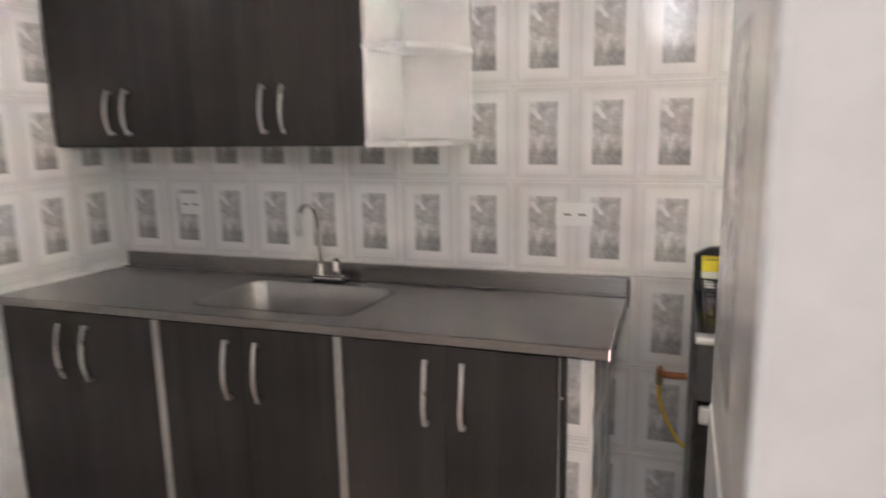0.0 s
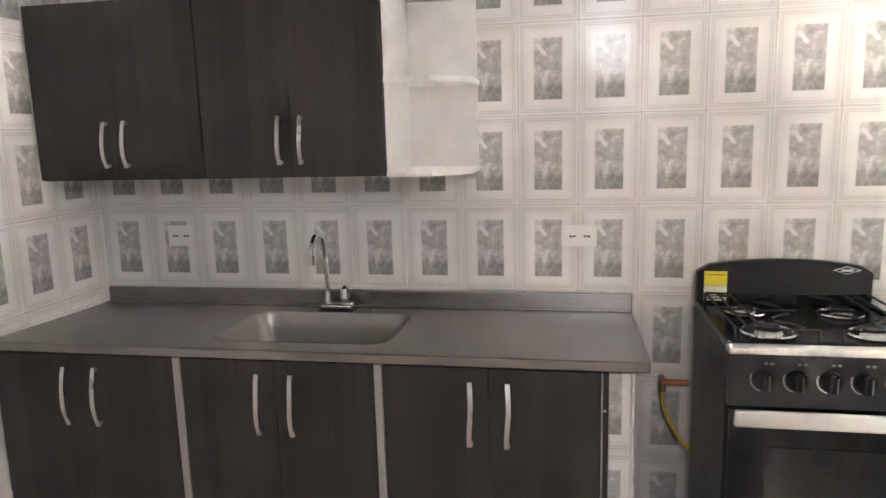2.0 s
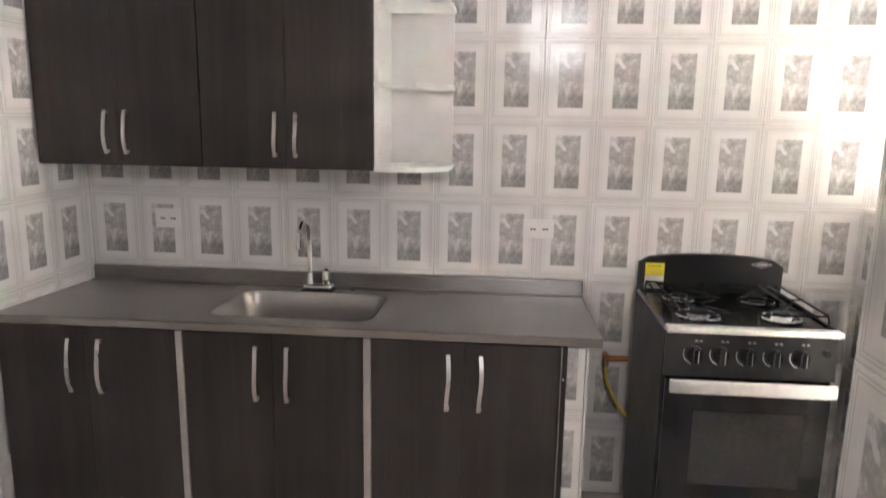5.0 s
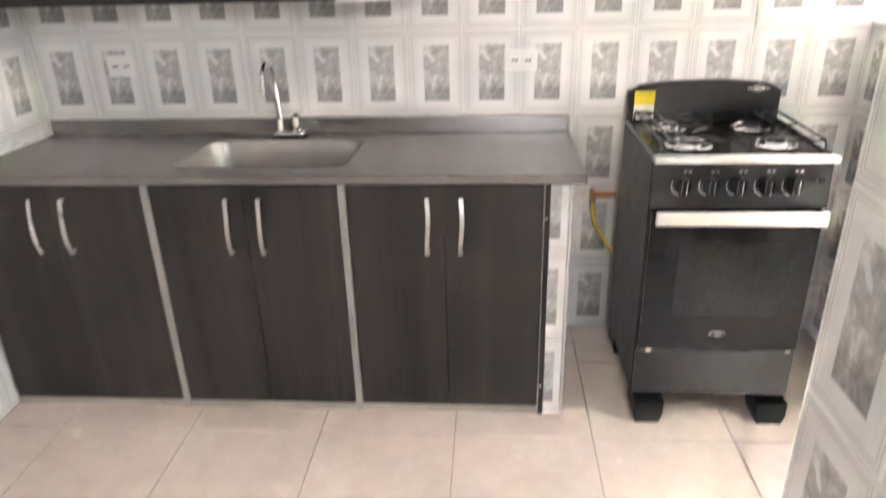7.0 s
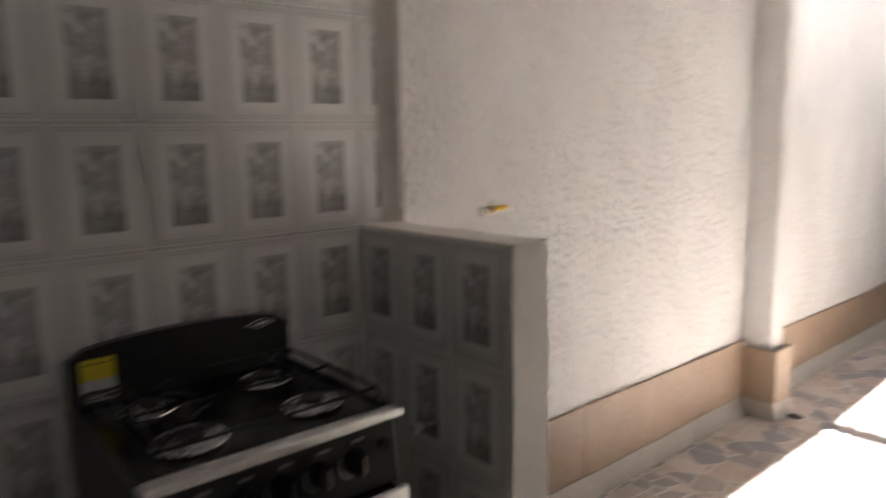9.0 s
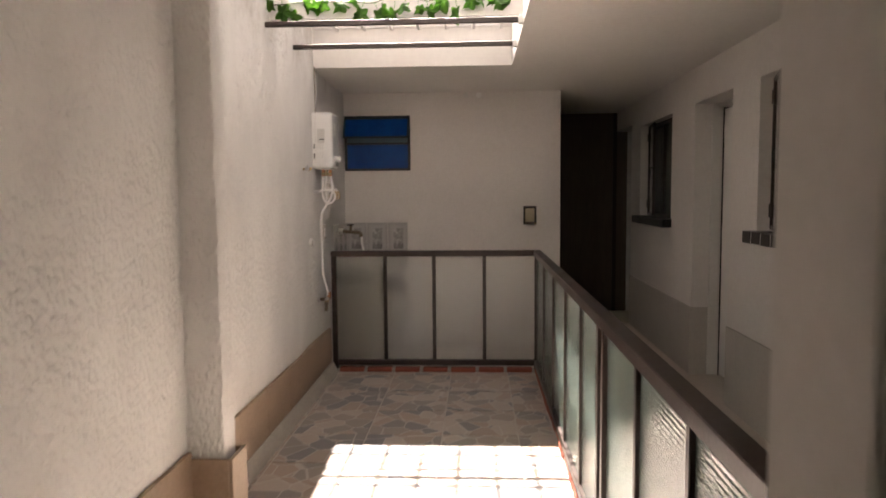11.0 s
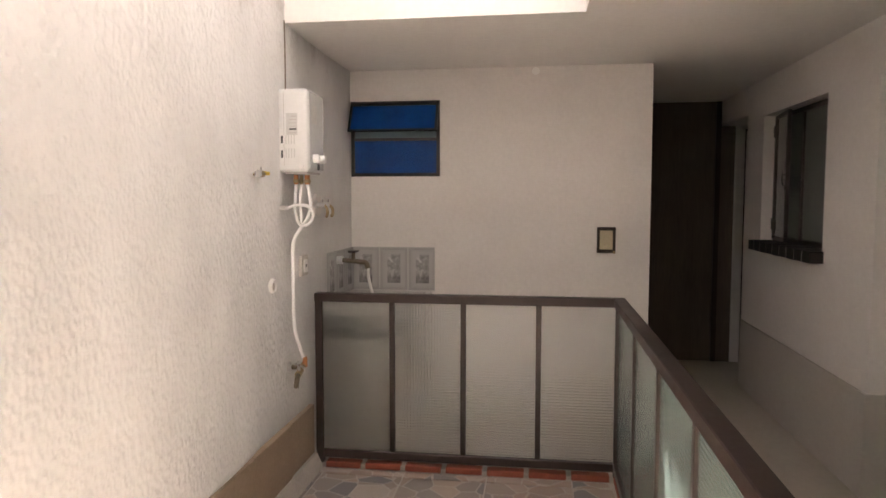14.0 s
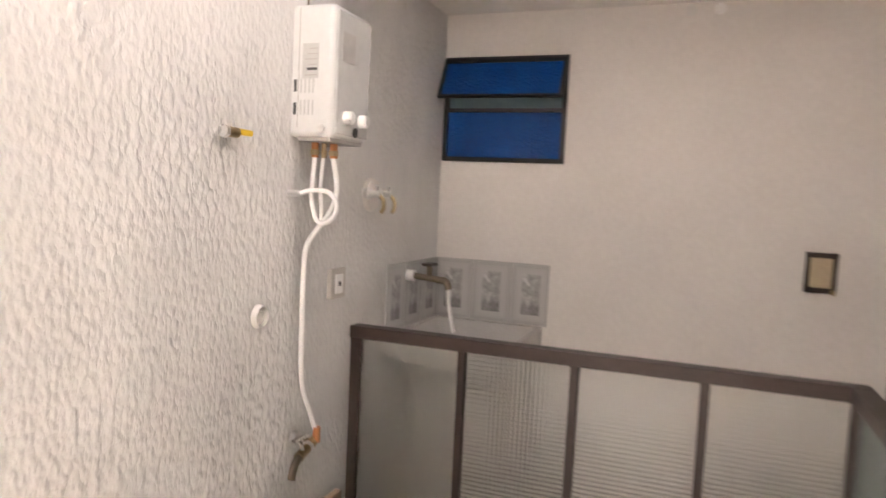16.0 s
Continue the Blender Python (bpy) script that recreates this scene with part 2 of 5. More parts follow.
    h = math_node(t, 'MULTIPLY_ADD', grit.outputs[0], 0.18, h)
    coarse = t.nodes.new("ShaderNodeMapRange")
    coarse.inputs[1].default_value, coarse.inputs[2].default_value = 5.0, 6.6
    coarse.inputs[3].default_value, coarse.inputs[4].default_value = 2.0, 1.1
    t.links.new(sep.outputs[0], coarse.inputs[0])
    rough_patch = node(t, "ShaderNodeTexNoise", Vector=mp.outputs[0], Scale=9.0, Detail=4.0, Roughness=0.7)
    h = math_node(t, 'MULTIPLY', h, math_node(t, 'MULTIPLY', coarse.outputs[0], math_node(t, 'MULTIPLY_ADD', rough_patch.outputs[0], 1.6, 0.2)))
    bp = node(t, "ShaderNodeBump", Strength=1.0, Distance=0.0055, Height=h)
    t.links.new(bp.outputs[0], b.inputs["Normal"])
    return m


def plain_glass(name, tint=(0.9, 0.95, 0.93), rough=0.02):
    m, t, b = principled(name)
    b.inputs["Base Color"].default_value = (*tint, 1)
    b.inputs["Transmission Weight"].default_value = 1.0
    b.inputs["Roughness"].default_value = rough
    return m


TILE = tile_material()
# older, greyer tile; its lower tone also holds the shade round the tub
SHADED_TILE = tile_material("shaded_grey_tile", 0.62)
GROUT = surface("tile_grout", (0.5, 0.48, 0.45), (0.66, 0.63, 0.6), 0.9)
WOOD = wood_material()
CARCASS = surface("grey_edge_band", (0.34, 0.32, 0.3), (0.42, 0.4, 0.38), 0.5, grain=40, bump=0.03)
STEEL = surface("brushed_steel", (0.27, 0.26, 0.255), (0.38, 0.365, 0.355), 0.3, metal=1.0, scale=4, grain=220, stretch=(0.06, 1, 1), bump=0.04, rough_var=0.07)
CHROME = surface("chrome", (0.72, 0.72, 0.72), (0.82, 0.82, 0.82), 0.13, metal=1.0, bump=0.0, rough_var=0.04)
ALU = surface("brushed_aluminium", (0.82, 0.82, 0.81), (0.9, 0.9, 0.89), 0.45, metal=1.0, bump=0.0, rough_var=0.05)
SATIN = surface("satin_nickel", (0.66, 0.65, 0.64), (0.78, 0.77, 0.76), 0.28, metal=1.0, bump=0.0, rough_var=0.05)
SHELF = surface("white_melamine", (0.83, 0.815, 0.79), (0.89, 0.875, 0.85), 0.45, grain=30, bump=0.02)
PAINT = surface("white_wall_paint", (0.735, 0.7, 0.665), (0.82, 0.787, 0.755), 0.85, scale=1.6, grain=45, bump=0.03, bump_scale=160)
CEILING = surface("white_ceiling_paint", (0.76, 0.735, 0.7), (0.83, 0.805, 0.77), 0.9, scale=1.3, grain=30, bump=0.08, bump_scale=120)
DADO = surface("greige_dado_paint", (0.5, 0.47, 0.43), (0.57, 0.54, 0.495), 0.7, scale=2, grain=40, bump=0.08)
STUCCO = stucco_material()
BASE_TILE = surface("tan_skirting_tile", (0.27, 0.19, 0.13), (0.38, 0.28, 0.2), 0.5, scale=5, grain=55, bump=0.08)
SCREED = surface("cement_skirting", (0.36, 0.33, 0.29), (0.48, 0.44, 0.39), 0.85, scale=6, grain=70, bump=0.2)
FLOOR_TILE = surface("cream_floor_tile", (0.62, 0.52, 0.455), (0.72, 0.63, 0.56), 0.24, scale=3.5, grain=18, bump=0.02)
FLOOR_GROUT = surface("floor_grout", (0.3, 0.27, 0.24), (0.42, 0.38, 0.34), 0.9)
CORRIDOR = surface("beige_corridor_floor", (0.46, 0.42, 0.36), (0.55, 0.5, 0.44), 0.4, scale=2, grain=25, bump=0.04)
PAVING = paving_material()
PAVE_GROUT = surface("paving_grout", (0.5, 0.46, 0.42), (0.6, 0.56, 0.51), 0.9)
BRICK = surface("red_brick", (0.24, 0.06, 0.035), (0.36, 0.105, 0.06), 0.7, scale=9, grain=80, bump=0.2)
BROWN = surface("dark_brown_paint", (0.024, 0.0145, 0.0115), (0.045, 0.0275, 0.022), 0.42, scale=5, grain=60, bump=0.06)
BLACK_BRICK = surface("black_glazed_brick", (0.012, 0.011, 0.011), (0.03, 0.027, 0.025), 0.35, scale=9, grain=60, bump=0.12)
DARK_WOOD = surface("dark_brown_door", (0.095, 0.07, 0.054), (0.155, 0.115, 0.088), 0.5, scale=8, grain=60, stretch=(1, 1, 0.1), bump=0.06)
WHITE_PAINT = surface("white_enamel", (0.72, 0.7, 0.67), (0.8, 0.78, 0.75), 0.35, scale=4, grain=40, bump=0.03)
STOVE = surface("charcoal_enamel", (0.017, 0.0165, 0.016), (0.026, 0.025, 0.0243), 0.36, scale=6, grain=90, bump=0.03)
STOVE_LIGHT = surface("graphite_enamel", (0.039, 0.0378, 0.0365), (0.054, 0.052, 0.05), 0.4, scale=6, grain=90, bump=0.03)
BLACK = surface("black_plastic", (0.008, 0.008, 0.008), (0.018, 0.018, 0.017), 0.4, bump=0.03)
BLACK_GLASS = surface("black_oven_glass", (0.006, 0.006, 0.006), (0.012, 0.012, 0.012), 0.08, bump=0.0, rough_var=0.02)
OVEN_PANE = surface("smoked_oven_window", (0.022, 0.0215, 0.02), (0.038, 0.036, 0.034), 0.1, scale=5, bump=0.0, rough_var=0.03)
COOKTOP = surface("dark_enamel_cooktop", (0.013, 0.0125, 0.012), (0.022, 0.021, 0.02), 0.2, scale=6, grain=90, bump=0.0, rough_var=0.06)
IRON = surface("black_iron_wire", (0.006, 0.006, 0.006), (0.014, 0.0135, 0.013), 0.45, metal=0.0, bump=0.03)
YELLOW = surface("yellow_label", (0.75, 0.6, 0.02), (0.85, 0.7, 0.04), 0.5, bump=0.0)
PAPER = surface("white_label", (0.68, 0.67, 0.64), (0.78, 0.77, 0.74), 0.6, bump=0.0)
INK = surface("label_ink", (0.03, 0.03, 0.03), (0.06, 0.06, 0.06), 0.6, bump=0.0)
PLASTIC = surface("white_plastic", (0.84, 0.83, 0.81), (0.89, 0.88, 0.86), 0.35, bump=0.0)
COPPER = surface("copper_pipe", (0.42, 0.17, 0.07), (0.6, 0.28, 0.13), 0.35, metal=0.9, grain=40, bump=0.03)
BRASS = surface("aged_brass", (0.3, 0.22, 0.12), (0.5, 0.4, 0.25), 0.4, metal=0.9, grain=40, bump=0.05)
YELLOW_PAINT = surface("yellow_enamel", (0.7, 0.45, 0.02), (0.85, 0.58, 0.04), 0.4, bump=0.02)
RIBBED = ribbed_glass("ribbed_glass")
SIDE_GLASS = ribbed_glass("pale_green_cast_glass")
_sg = SIDE_GLASS.node_tree.nodes["Principled BSDF"].inputs
_sg["Base Color"].default_value = (0.38, 0.5, 0.46, 1)
_sg["Transmission Weight"].default_value = 0.6
_sg["Roughness"].default_value = 0.12
SIDE_GLASS.node_tree.nodes["Bump"].inputs["Strength"].default_value = 0.3
FROSTED = plain_glass("frosted_glass", (0.95, 0.97, 0.94), 0.3)
BRONZE = surface("dark_bronze", (0.13, 0.105, 0.075), (0.27, 0.22, 0.165), 0.4, metal=0.9, grain=40, bump=0.05)
HEATER_BODY = surface("white_heater_enamel", (0.62, 0.62, 0.61), (0.68, 0.68, 0.67), 0.35, scale=4, grain=40, bump=0.02)
HEATER_FRONT = surface("pale_grey_enamel", (0.5, 0.5, 0.49), (0.58, 0.575, 0.565), 0.25, scale=4, grain=40, bump=0.02)
CLEAR = plain_glass("window_glass", (0.36, 0.38, 0.355), 0.1)
CLEAR.node_tree.nodes["Principled BSDF"].inputs["Transmission Weight"].default_value = 0.45
ACRYLIC = plain_glass("clear_acrylic", (0.95, 0.95, 0.95), 0.08)
BLUE = surface("blue_textured_pane", (0.001, 0.04, 0.19), (0.003, 0.075, 0.33), 0.2, scale=6, grain=120, bump=0.5, bump_scale=90, spec=0.22)
TEAL = surface("pale_teal_pane", (0.12, 0.2, 0.22), (0.2, 0.3, 0.32), 0.3, bump=0.1)
LEAF = surface("ivy_leaf_green", (0.025, 0.085, 0.012), (0.075, 0.2, 0.03), 0.45, scale=12, grain=90, bump=0.1)
_lt = LEAF.node_tree
_glow = node(_lt, "ShaderNodeBsdfTranslucent", Color=(0.16, 0.42, 0.04, 1))
_mixed = node(_lt, "ShaderNodeMixShader", Fac=0.4)
_lt.links.new(_lt.nodes["Principled BSDF"].outputs[0], _mixed.inputs[1])
_lt.links.new(_glow.outputs[0], _mixed.inputs[2])
_lt.links.new(_mixed.outputs[0], _lt.nodes["Material Output"].inputs[0])
VINE = surface("vine_stem", (0.05, 0.07, 0.02), (0.09, 0.11, 0.04), 0.6)
TUB = surface("grey_tub_granite", (0.42, 0.41, 0.39), (0.52, 0.51, 0.49), 0.4, scale=5, grain=90, bump=0.05)
BOWL = surface("satin_sink_steel", (0.36, 0.345, 0.335), (0.46, 0.445, 0.43), 0.36, metal=0.8, scale=4, grain=160, bump=0.03, rough_var=0.06)
CREAM = surface("cream_switch", (0.5, 0.41, 0.27), (0.6, 0.5, 0.35), 0.5, bump=0.02)
CURTAIN = surface("grey_green_curtain", (0.26, 0.28, 0.26), (0.34, 0.36, 0.33), 0.9, scale=2, grain=30, bump=0.1)


# ---- mesh helpers ----
def bm_box(bm, x0, x1, y0, y1, z0, z1, bevel=0.0, segments=1):
    g = bmesh.ops.create_cube(bm, size=1.0)
    bmesh.ops.scale(bm, vec=(abs(x1 - x0), abs(y1 - y0), abs(z1 - z0)), verts=g["verts"])
    bmesh.ops.translate(bm, vec=((x0 + x1) / 2, (y0 + y1) / 2, (z0 + z1) / 2), verts=g["verts"])
    if bevel:
        es = {e for v in g["verts"] for e in v.link_edges}
        bmesh.ops.bevel(bm, geom=list(es), offset=bevel, segments=segments, affect='EDGES', profile=0.5)


def bm_tube(bm, a, b, r, n=12, r2=None):
    a, b = Vector(a), Vector(b)
    d = b - a
    m = Matrix.Translation((a + b) / 2) @ d.to_track_quat('Z', 'Y').to_matrix().to_4x4()
    bmesh.ops.create_cone(bm, cap_ends=True, segments=n, radius1=r, radius2=r if r2 is None else r2, depth=d.length, matrix=m)


def bm_sweep(bm, pts, r, n=8):
    """A round tube through the points."""
    pts = [Vector(p) for p in pts]
    rings = []
    up = None
    for i, p in enumerate(pts):
        d = (pts[min(i + 1, len(pts) - 1)] - pts[max(i - 1, 0)]).normalized()
        if up is None:
            up = d.orthogonal().normalized()
        up = (up - d * up.dot(d)).normalized()
        side = d.cross(up)
        rings.append([bm.verts.new(p + r * (math.cos(k * math.tau / n) * up + math.sin(k * math.tau / n) * side)) for k in range(n)])
    for a, b in zip(rings, rings[1:]):
        for k in range(n):
            bm.faces.new((a[k], a[(k + 1) % n], b[(k + 1) % n], b[k]))
    bm.faces.new(rings[0][::-1])
    bm.faces.new(rings[-1])


def bm_prism(bm, outline, axis, lo, hi):
    """An outline of 2D points pushed along x, y or z."""
    def at(p, h):
        return {"x": (h, p[0], p[1]), "y": (p[0], h, p[1]), "z": (p[0], p[1], h)}[axis]
    a = [bm.verts.new(at(p, lo)) for p in outline]
    b = [bm.verts.new(at(p, hi)) for p in outline]
    n = len(outline)
    bm.faces.new(a[::-1])
    bm.faces.new(b)
    for k in range(n):
        bm.faces.new((a[k], a[(k + 1) % n], b[(k + 1) % n], b[k]))


def arc(points, steps=6):
    """Catmull-Rom through the points."""
    p = [Vector(q) for q in points]
    p = [2 * p[0] - p[1]] + p + [2 * p[-1] - p[-2]]
    out = []
    for i in range(1, len(p) - 2):
        for k in range(steps):
            t = k / steps
            a, b, c, d = p[i - 1:i + 3]
            out.append(0.5 * ((2 * b) + (c - a) * t + (2 * a - 5 * b + 4 * c - d) * t * t + (3 * b - a - 3 * c + d) * t ** 3))
    out.append(p[-2])
    return out


def rounded(x0, x1, y0, y1, r, n=5):
    out = []
    for cx, cy, a in ((x1 - r, y1 - r, 0), (x0 + r, y1 - r, 90), (x0 + r, y0 + r, 180), (x1 - r, y0 + r, 270)):
        for k in range(n + 1):
            w = radians(a + 90 * k / n)
            out.append((cx + r * math.cos(w), cy + r * math.sin(w)))
    return out


def part(name, bm, material, parent=None, label="", smooth=False):
    bmesh.ops.recalc_face_normals(bm, faces=bm.faces)
    me = bpy.data.meshes.new(name)
    bm.to_mesh(me)
    bm.free()
    me.materials.append(material)
    if smooth:
        me.polygons.foreach_set("use_smooth", [True] * len(me.polygons))
        me.set_sharp_from_angle(angle=radians(35))
    ob = new(name, me)
    if parent:
        ob.parent = parent
    if label:
        ob["label"] = label
    return ob


def box(name, dims, material, parent=None, bevel=0.0, label="", segments=1):
    bm = bmesh.new()
    bm_box(bm, *dims, bevel=bevel, segments=segments)
    return part(name, bm, material, parent, label)


def tube(name, pts, r, material, parent=None, label="", n=10):
    bm = bmesh.new()
    bm_sweep(bm, pts, r, n)
    return part(name, bm, material, parent, label, smooth=True)


def rod(name, a, b, r, material, parent=None, label="", n=16, r2=None):
    bm = bmesh.new()
    bm_tube(bm, a, b, r, n, r2)
    return part(name, bm, material, parent, label, smooth=True)


def thing(name, label, category, group=""):
    return tagged(new(name), label, category, group)


def structure(ob, label, category):
    return tagged(ob, label, category, kind="structure")


def boxes(name, dims, material, label, category):
    bm = bmesh.new()
    for d in dims:
        bm_box(bm, *d)
    return structure(part(name, bm, material), label, category)


# ---- the large structure ----
CEIL, FAR_X, WALL_Y, COR_Y = 2.40, 9.06, -0.04, -2.88
KITCHEN_FLOOR = boxes("floor_kitchen", [(-0.1, 3.05, -5.6, 0.1, -0.1, -0.004)], FLOOR_GROUT, "cream ceramic tile floor with thin grey joints", "floor")
PATIO_FLOOR = boxes("floor_patio", [(3.05, 9.2, -1.69, 0.1, -0.1, -0.004)], PAVE_GROUT, "patio floor of flagstone-patterned ceramic tiles", "floor")
boxes("floor_corridor", [(3.05, 11.4, -5.6, -1.69, -0.1, 0.0)], CORRIDOR, "plain beige corridor floor beside the patio", "floor")
WALL_BACK = boxes("wall_kitchen_back", [(-0.15, 3.13, 0.003, 0.16, 0, 2.6)], GROUT, "kitchen wall of white tiles with grey marbled pictures", "wall")
WALL_LEFT = boxes("wall_kitchen_side", [(-0.15, -0.003, -5.6, 0.003, 0, 2.6)], GROUT, "kitchen side wall of white tiles with grey pictures", "wall")
HALF_WALL = boxes("wall_half", [(2.988, 3.11, -0.62, 0.003, 0, 1.205)], PAINT, "waist-high white partition wall, tiled on the kitchen face", "wall")
WALL_OPEN = boxes("wall_opening", [(2.988, 3.11, -2.9, -1.42, 0, CEIL), (2.988, 3.11, -1.42, 0.003, 1.99, CEIL), (2.143, 2.988, -1.95, -1.703, 0, CEIL)], PAINT, "white wall beside the opening, tiled inside the kitchen", "wall")
boxes("wall_living", [(-0.15, 3.11, -5.7, -5.6, 0, CEIL), (2.988, 3.11, -5.6, -2.9, 0, CEIL)], PAINT, "plain white wall of the room behind the kitchen", "wall")
boxes("ceiling_kitchen", [(-0.15, 3.11, -5.7, 0.16, CEIL, 2.55)], CEILING, "plain white kitchen ceiling", "ceiling")

OPEN_X0, OPEN_X1, OPEN_Y, SLAB_TOP = 5.44, 7.76, -1.48, 2.78
boxes("ceiling_patio", [(3.11, OPEN_X0, OPEN_Y, 0.1, 2.36, SLAB_TOP), (OPEN_X1, 9.2, OPEN_Y, 0.1, 2.36, SLAB_TOP), (3.11, 11.4, -3.2, OPEN_Y, 2.36, SLAB_TOP)], CEILING, "smooth white ceiling around the open light well", "ceiling")


boxes("wall_upper_far", [(8.6, 8.75, -3.2, 0.2, SLAB_TOP + 0.002, 4.2)], PAINT, "white upper wall set back behind the light well", "wall")
# stands for the wall behind the grille, placed to shade the slab top
boxes("wall_parapet", [(7.9, 8.02, -3.2, 0.2, SLAB_TOP + 0.002, 3.13)], PAINT, "low white parapet behind the light well", "wall")
# unseen wall and roof, added to keep sky light off the far riser
boxes("wall_sky_block_near", [(3.0, 3.108, -3.2, 0.2, SLAB_TOP + 0.002, 4.2)], PAINT, "unseen white wall added over the kitchen to block sky light", "wall")
boxes("ceiling_sky_block", [(3.0, 6.1, OPEN_Y - 0.008, 0.2, 4.202, 4.32)], CEILING, "unseen white roof added beside the light well to block sky light", "ceiling")
# assumed side wall, added to limit the sky over the well
boxes("wall_sky_block_side", [(3.11, 8.598, -3.2, OPEN_Y - 0.01, SLAB_TOP + 0.002, 5.0)], PAINT, "assumed white wall added beside the light well to limit sky light", "wall")


def stucco_wall():
    """Thrown plaster with real lumps, drawn out downwards, smoother towards the far corner."""
    nx, nz = 900, 440
    x0, x1, z1 = 3.11, FAR_X, 3.5
    verts = []
    for i in range(nx + 1):
        x = x0 + (x1 - x0) * i / nx
        smooth = 1 - 0.85 * max(0.0, min(1.0, (x - 7.6) / 0.4))
        lean = WALL_Y + 0.06 * max(0.0, min(1.0, (x - 7.0) / 1.5))
        for k in range(nz + 1):
            z = z1 * k / nz
            patch = 0.6 + 1.1 * noise.noise(Vector((x * 3.1, z * 2.3, 3)))
            lump = max(0.0, noise.noise(Vector((x * 50, z * 30, 1))) + 0.15)
            h = ((0.0068 if x > 5.4 else 0.0058) * lump + 0.0025 * noise.noise(Vector((x * 85, z * 45, 5)))) * patch * smooth + 0.006 * noise.noise(Vector((x * 2.5, z * 2.5, 9))) * smooth
            verts.append((x, lean - h, z))
    row = nz + 1
    faces = [(i * row + k, (i + 1) * row + k, (i + 1) * row + k + 1, i * row + k + 1) for i in range(nx) for k in range(nz)]
    me = bpy.data.meshes.new("wall_stucco")
    me.from_pydata(verts, [], faces)
    me.polygons.foreach_set("use_smooth", [True] * len(me.polygons))
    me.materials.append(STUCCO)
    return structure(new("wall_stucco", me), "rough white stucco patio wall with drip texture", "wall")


stucco_wall()
RETURN = bmesh.new()
bm_prism(RETURN, [(3.062, -0.0055), (3.085, -0.014), (3.104, -0.03), (3.122, -0.0455), (3.136, -0.0455), (3.136, -0.0055)], "z", 0.0, 2.4)
structure(part("wall_return", RETURN, PAINT, smooth=True), "rounded plaster corner where the tiles meet the stucco", "wall")
boxes("wall_stucco_core", [(3.13, 9.2, 0.045, 0.2, 0, 3.5)], PAINT, "core of the rough white patio wall", "wall")
boxes("wall_far", [(FAR_X, FAR_X + 0.12, -1.99, -0.6, 0, 2.36), (FAR_X, FAR_X + 0.12, -0.6, 0.1, 0, 1.645), (FAR_X, FAR_X + 0.12, -0.6, 0.1, 2.15, 2.36), (FAR_X, FAR_X + 0.12, 0.012, 0.1, 1.645, 2.15), (FAR_X + 0.12, 11.3, -1.99, -1.87, 0, 2.36)], PAINT, "smooth warm white end wall of the patio", "wall")
W1, D1, W2, D3 = (5.0, 6.80), (7.235, 8.01), (8.62, 9.74), (10.14, 10.95)
SILL_Z, HEAD_Z, DOOR_Z = 1.19, 2.09, 2.09
boxes("wall_corridor", [(3.11, W1[0], COR_Y - 0.2, COR_Y, 0, 2.36), (W1[1], D1[0], COR_Y - 0.2, COR_Y, 0, 2.36), (D1[1], W2[0], COR_Y - 0.2, COR_Y, 0, 2.36), (W2[1], D3[0], COR_Y - 0.2, COR_Y, 0, 2.36), (D3[0], 11.4, COR_Y - 0.2, COR_Y, 2.14, 2.36),
    (W1[0], W1[1], COR_Y - 0.2, COR_Y, 0, SILL_Z - 0.07), (W1[0], W1[1], COR_Y - 0.2, COR_Y, HEAD_Z, 2.36), (W2[0], W2[1], COR_Y - 0.2, COR_Y, 0, SILL_Z - 0.07), (W2[0], W2[1], COR_Y - 0.2, COR_Y, HEAD_Z, 2.36), (D1[0], D1[1], COR_Y - 0.2, COR_Y, DOOR_Z, 2.36)], PAINT, "white corridor wall with windows and a doorway", "wall")
boxes("trim_dado", [(3.12, D1[0] - 0.004, COR_Y, COR_Y + 0.012, 0.0, 0.53), (D1[1] + 0.004, D3[0] - 0.004, COR_Y, COR_Y + 0.012, 0.0, 0.53)], DADO, "greige painted dado along the corridor wall", "dado")
boxes("wall_corridor_end", [(10.95, 11.3, -2.88, -1.99, 0, 2.36)], DARK_WOOD, "dark brown panelled end of the corridor", "wall")
boxes("wall_rooms", [(3.11, 11.4, -5.0, -4.9, 0, 2.36), (7.0, 7.06, -4.9, COR_Y - 0.2, 0, 2.36), (8.1, 8.16, -4.9, COR_Y - 0.2, 0, 2.36), (11.3, 11.4, -5.0, COR_Y - 0.2, 0, 2.36)], PAINT, "plain walls of the rooms behind the corridor windows", "wall")
boxes("ceiling_rooms", [(3.11, 11.4, -5.0, -3.2, 2.36, 2.5)], CEILING, "plain ceiling of the rooms behind the corridor", "ceiling")


def pilaster():
    root = structure(new("trim_pilaster"), "rough white plaster pilaster on the stucco wall", "pilaster")
    bm = bmesh.new()
    bm_box(bm, 5.30, 5.43, -0.192, WALL_Y + 0.01, 0.0, SLAB_TOP, bevel=0.012, segments=2)
    bmesh.ops.subdivide_edges(bm, edges=[e for e in bm.edges if abs(e.verts[0].co.z - e.verts[1].co.z) > 1], cuts=60)
    for v in bm.verts:
        v.co += 0.006 * Vector((noise.noise(v.co * 9), noise.noise(v.co * 9 + Vector((5, 0, 0))), 0))
    part("plaster", bm, STUCCO, root, smooth=True)
    return root


pilaster()


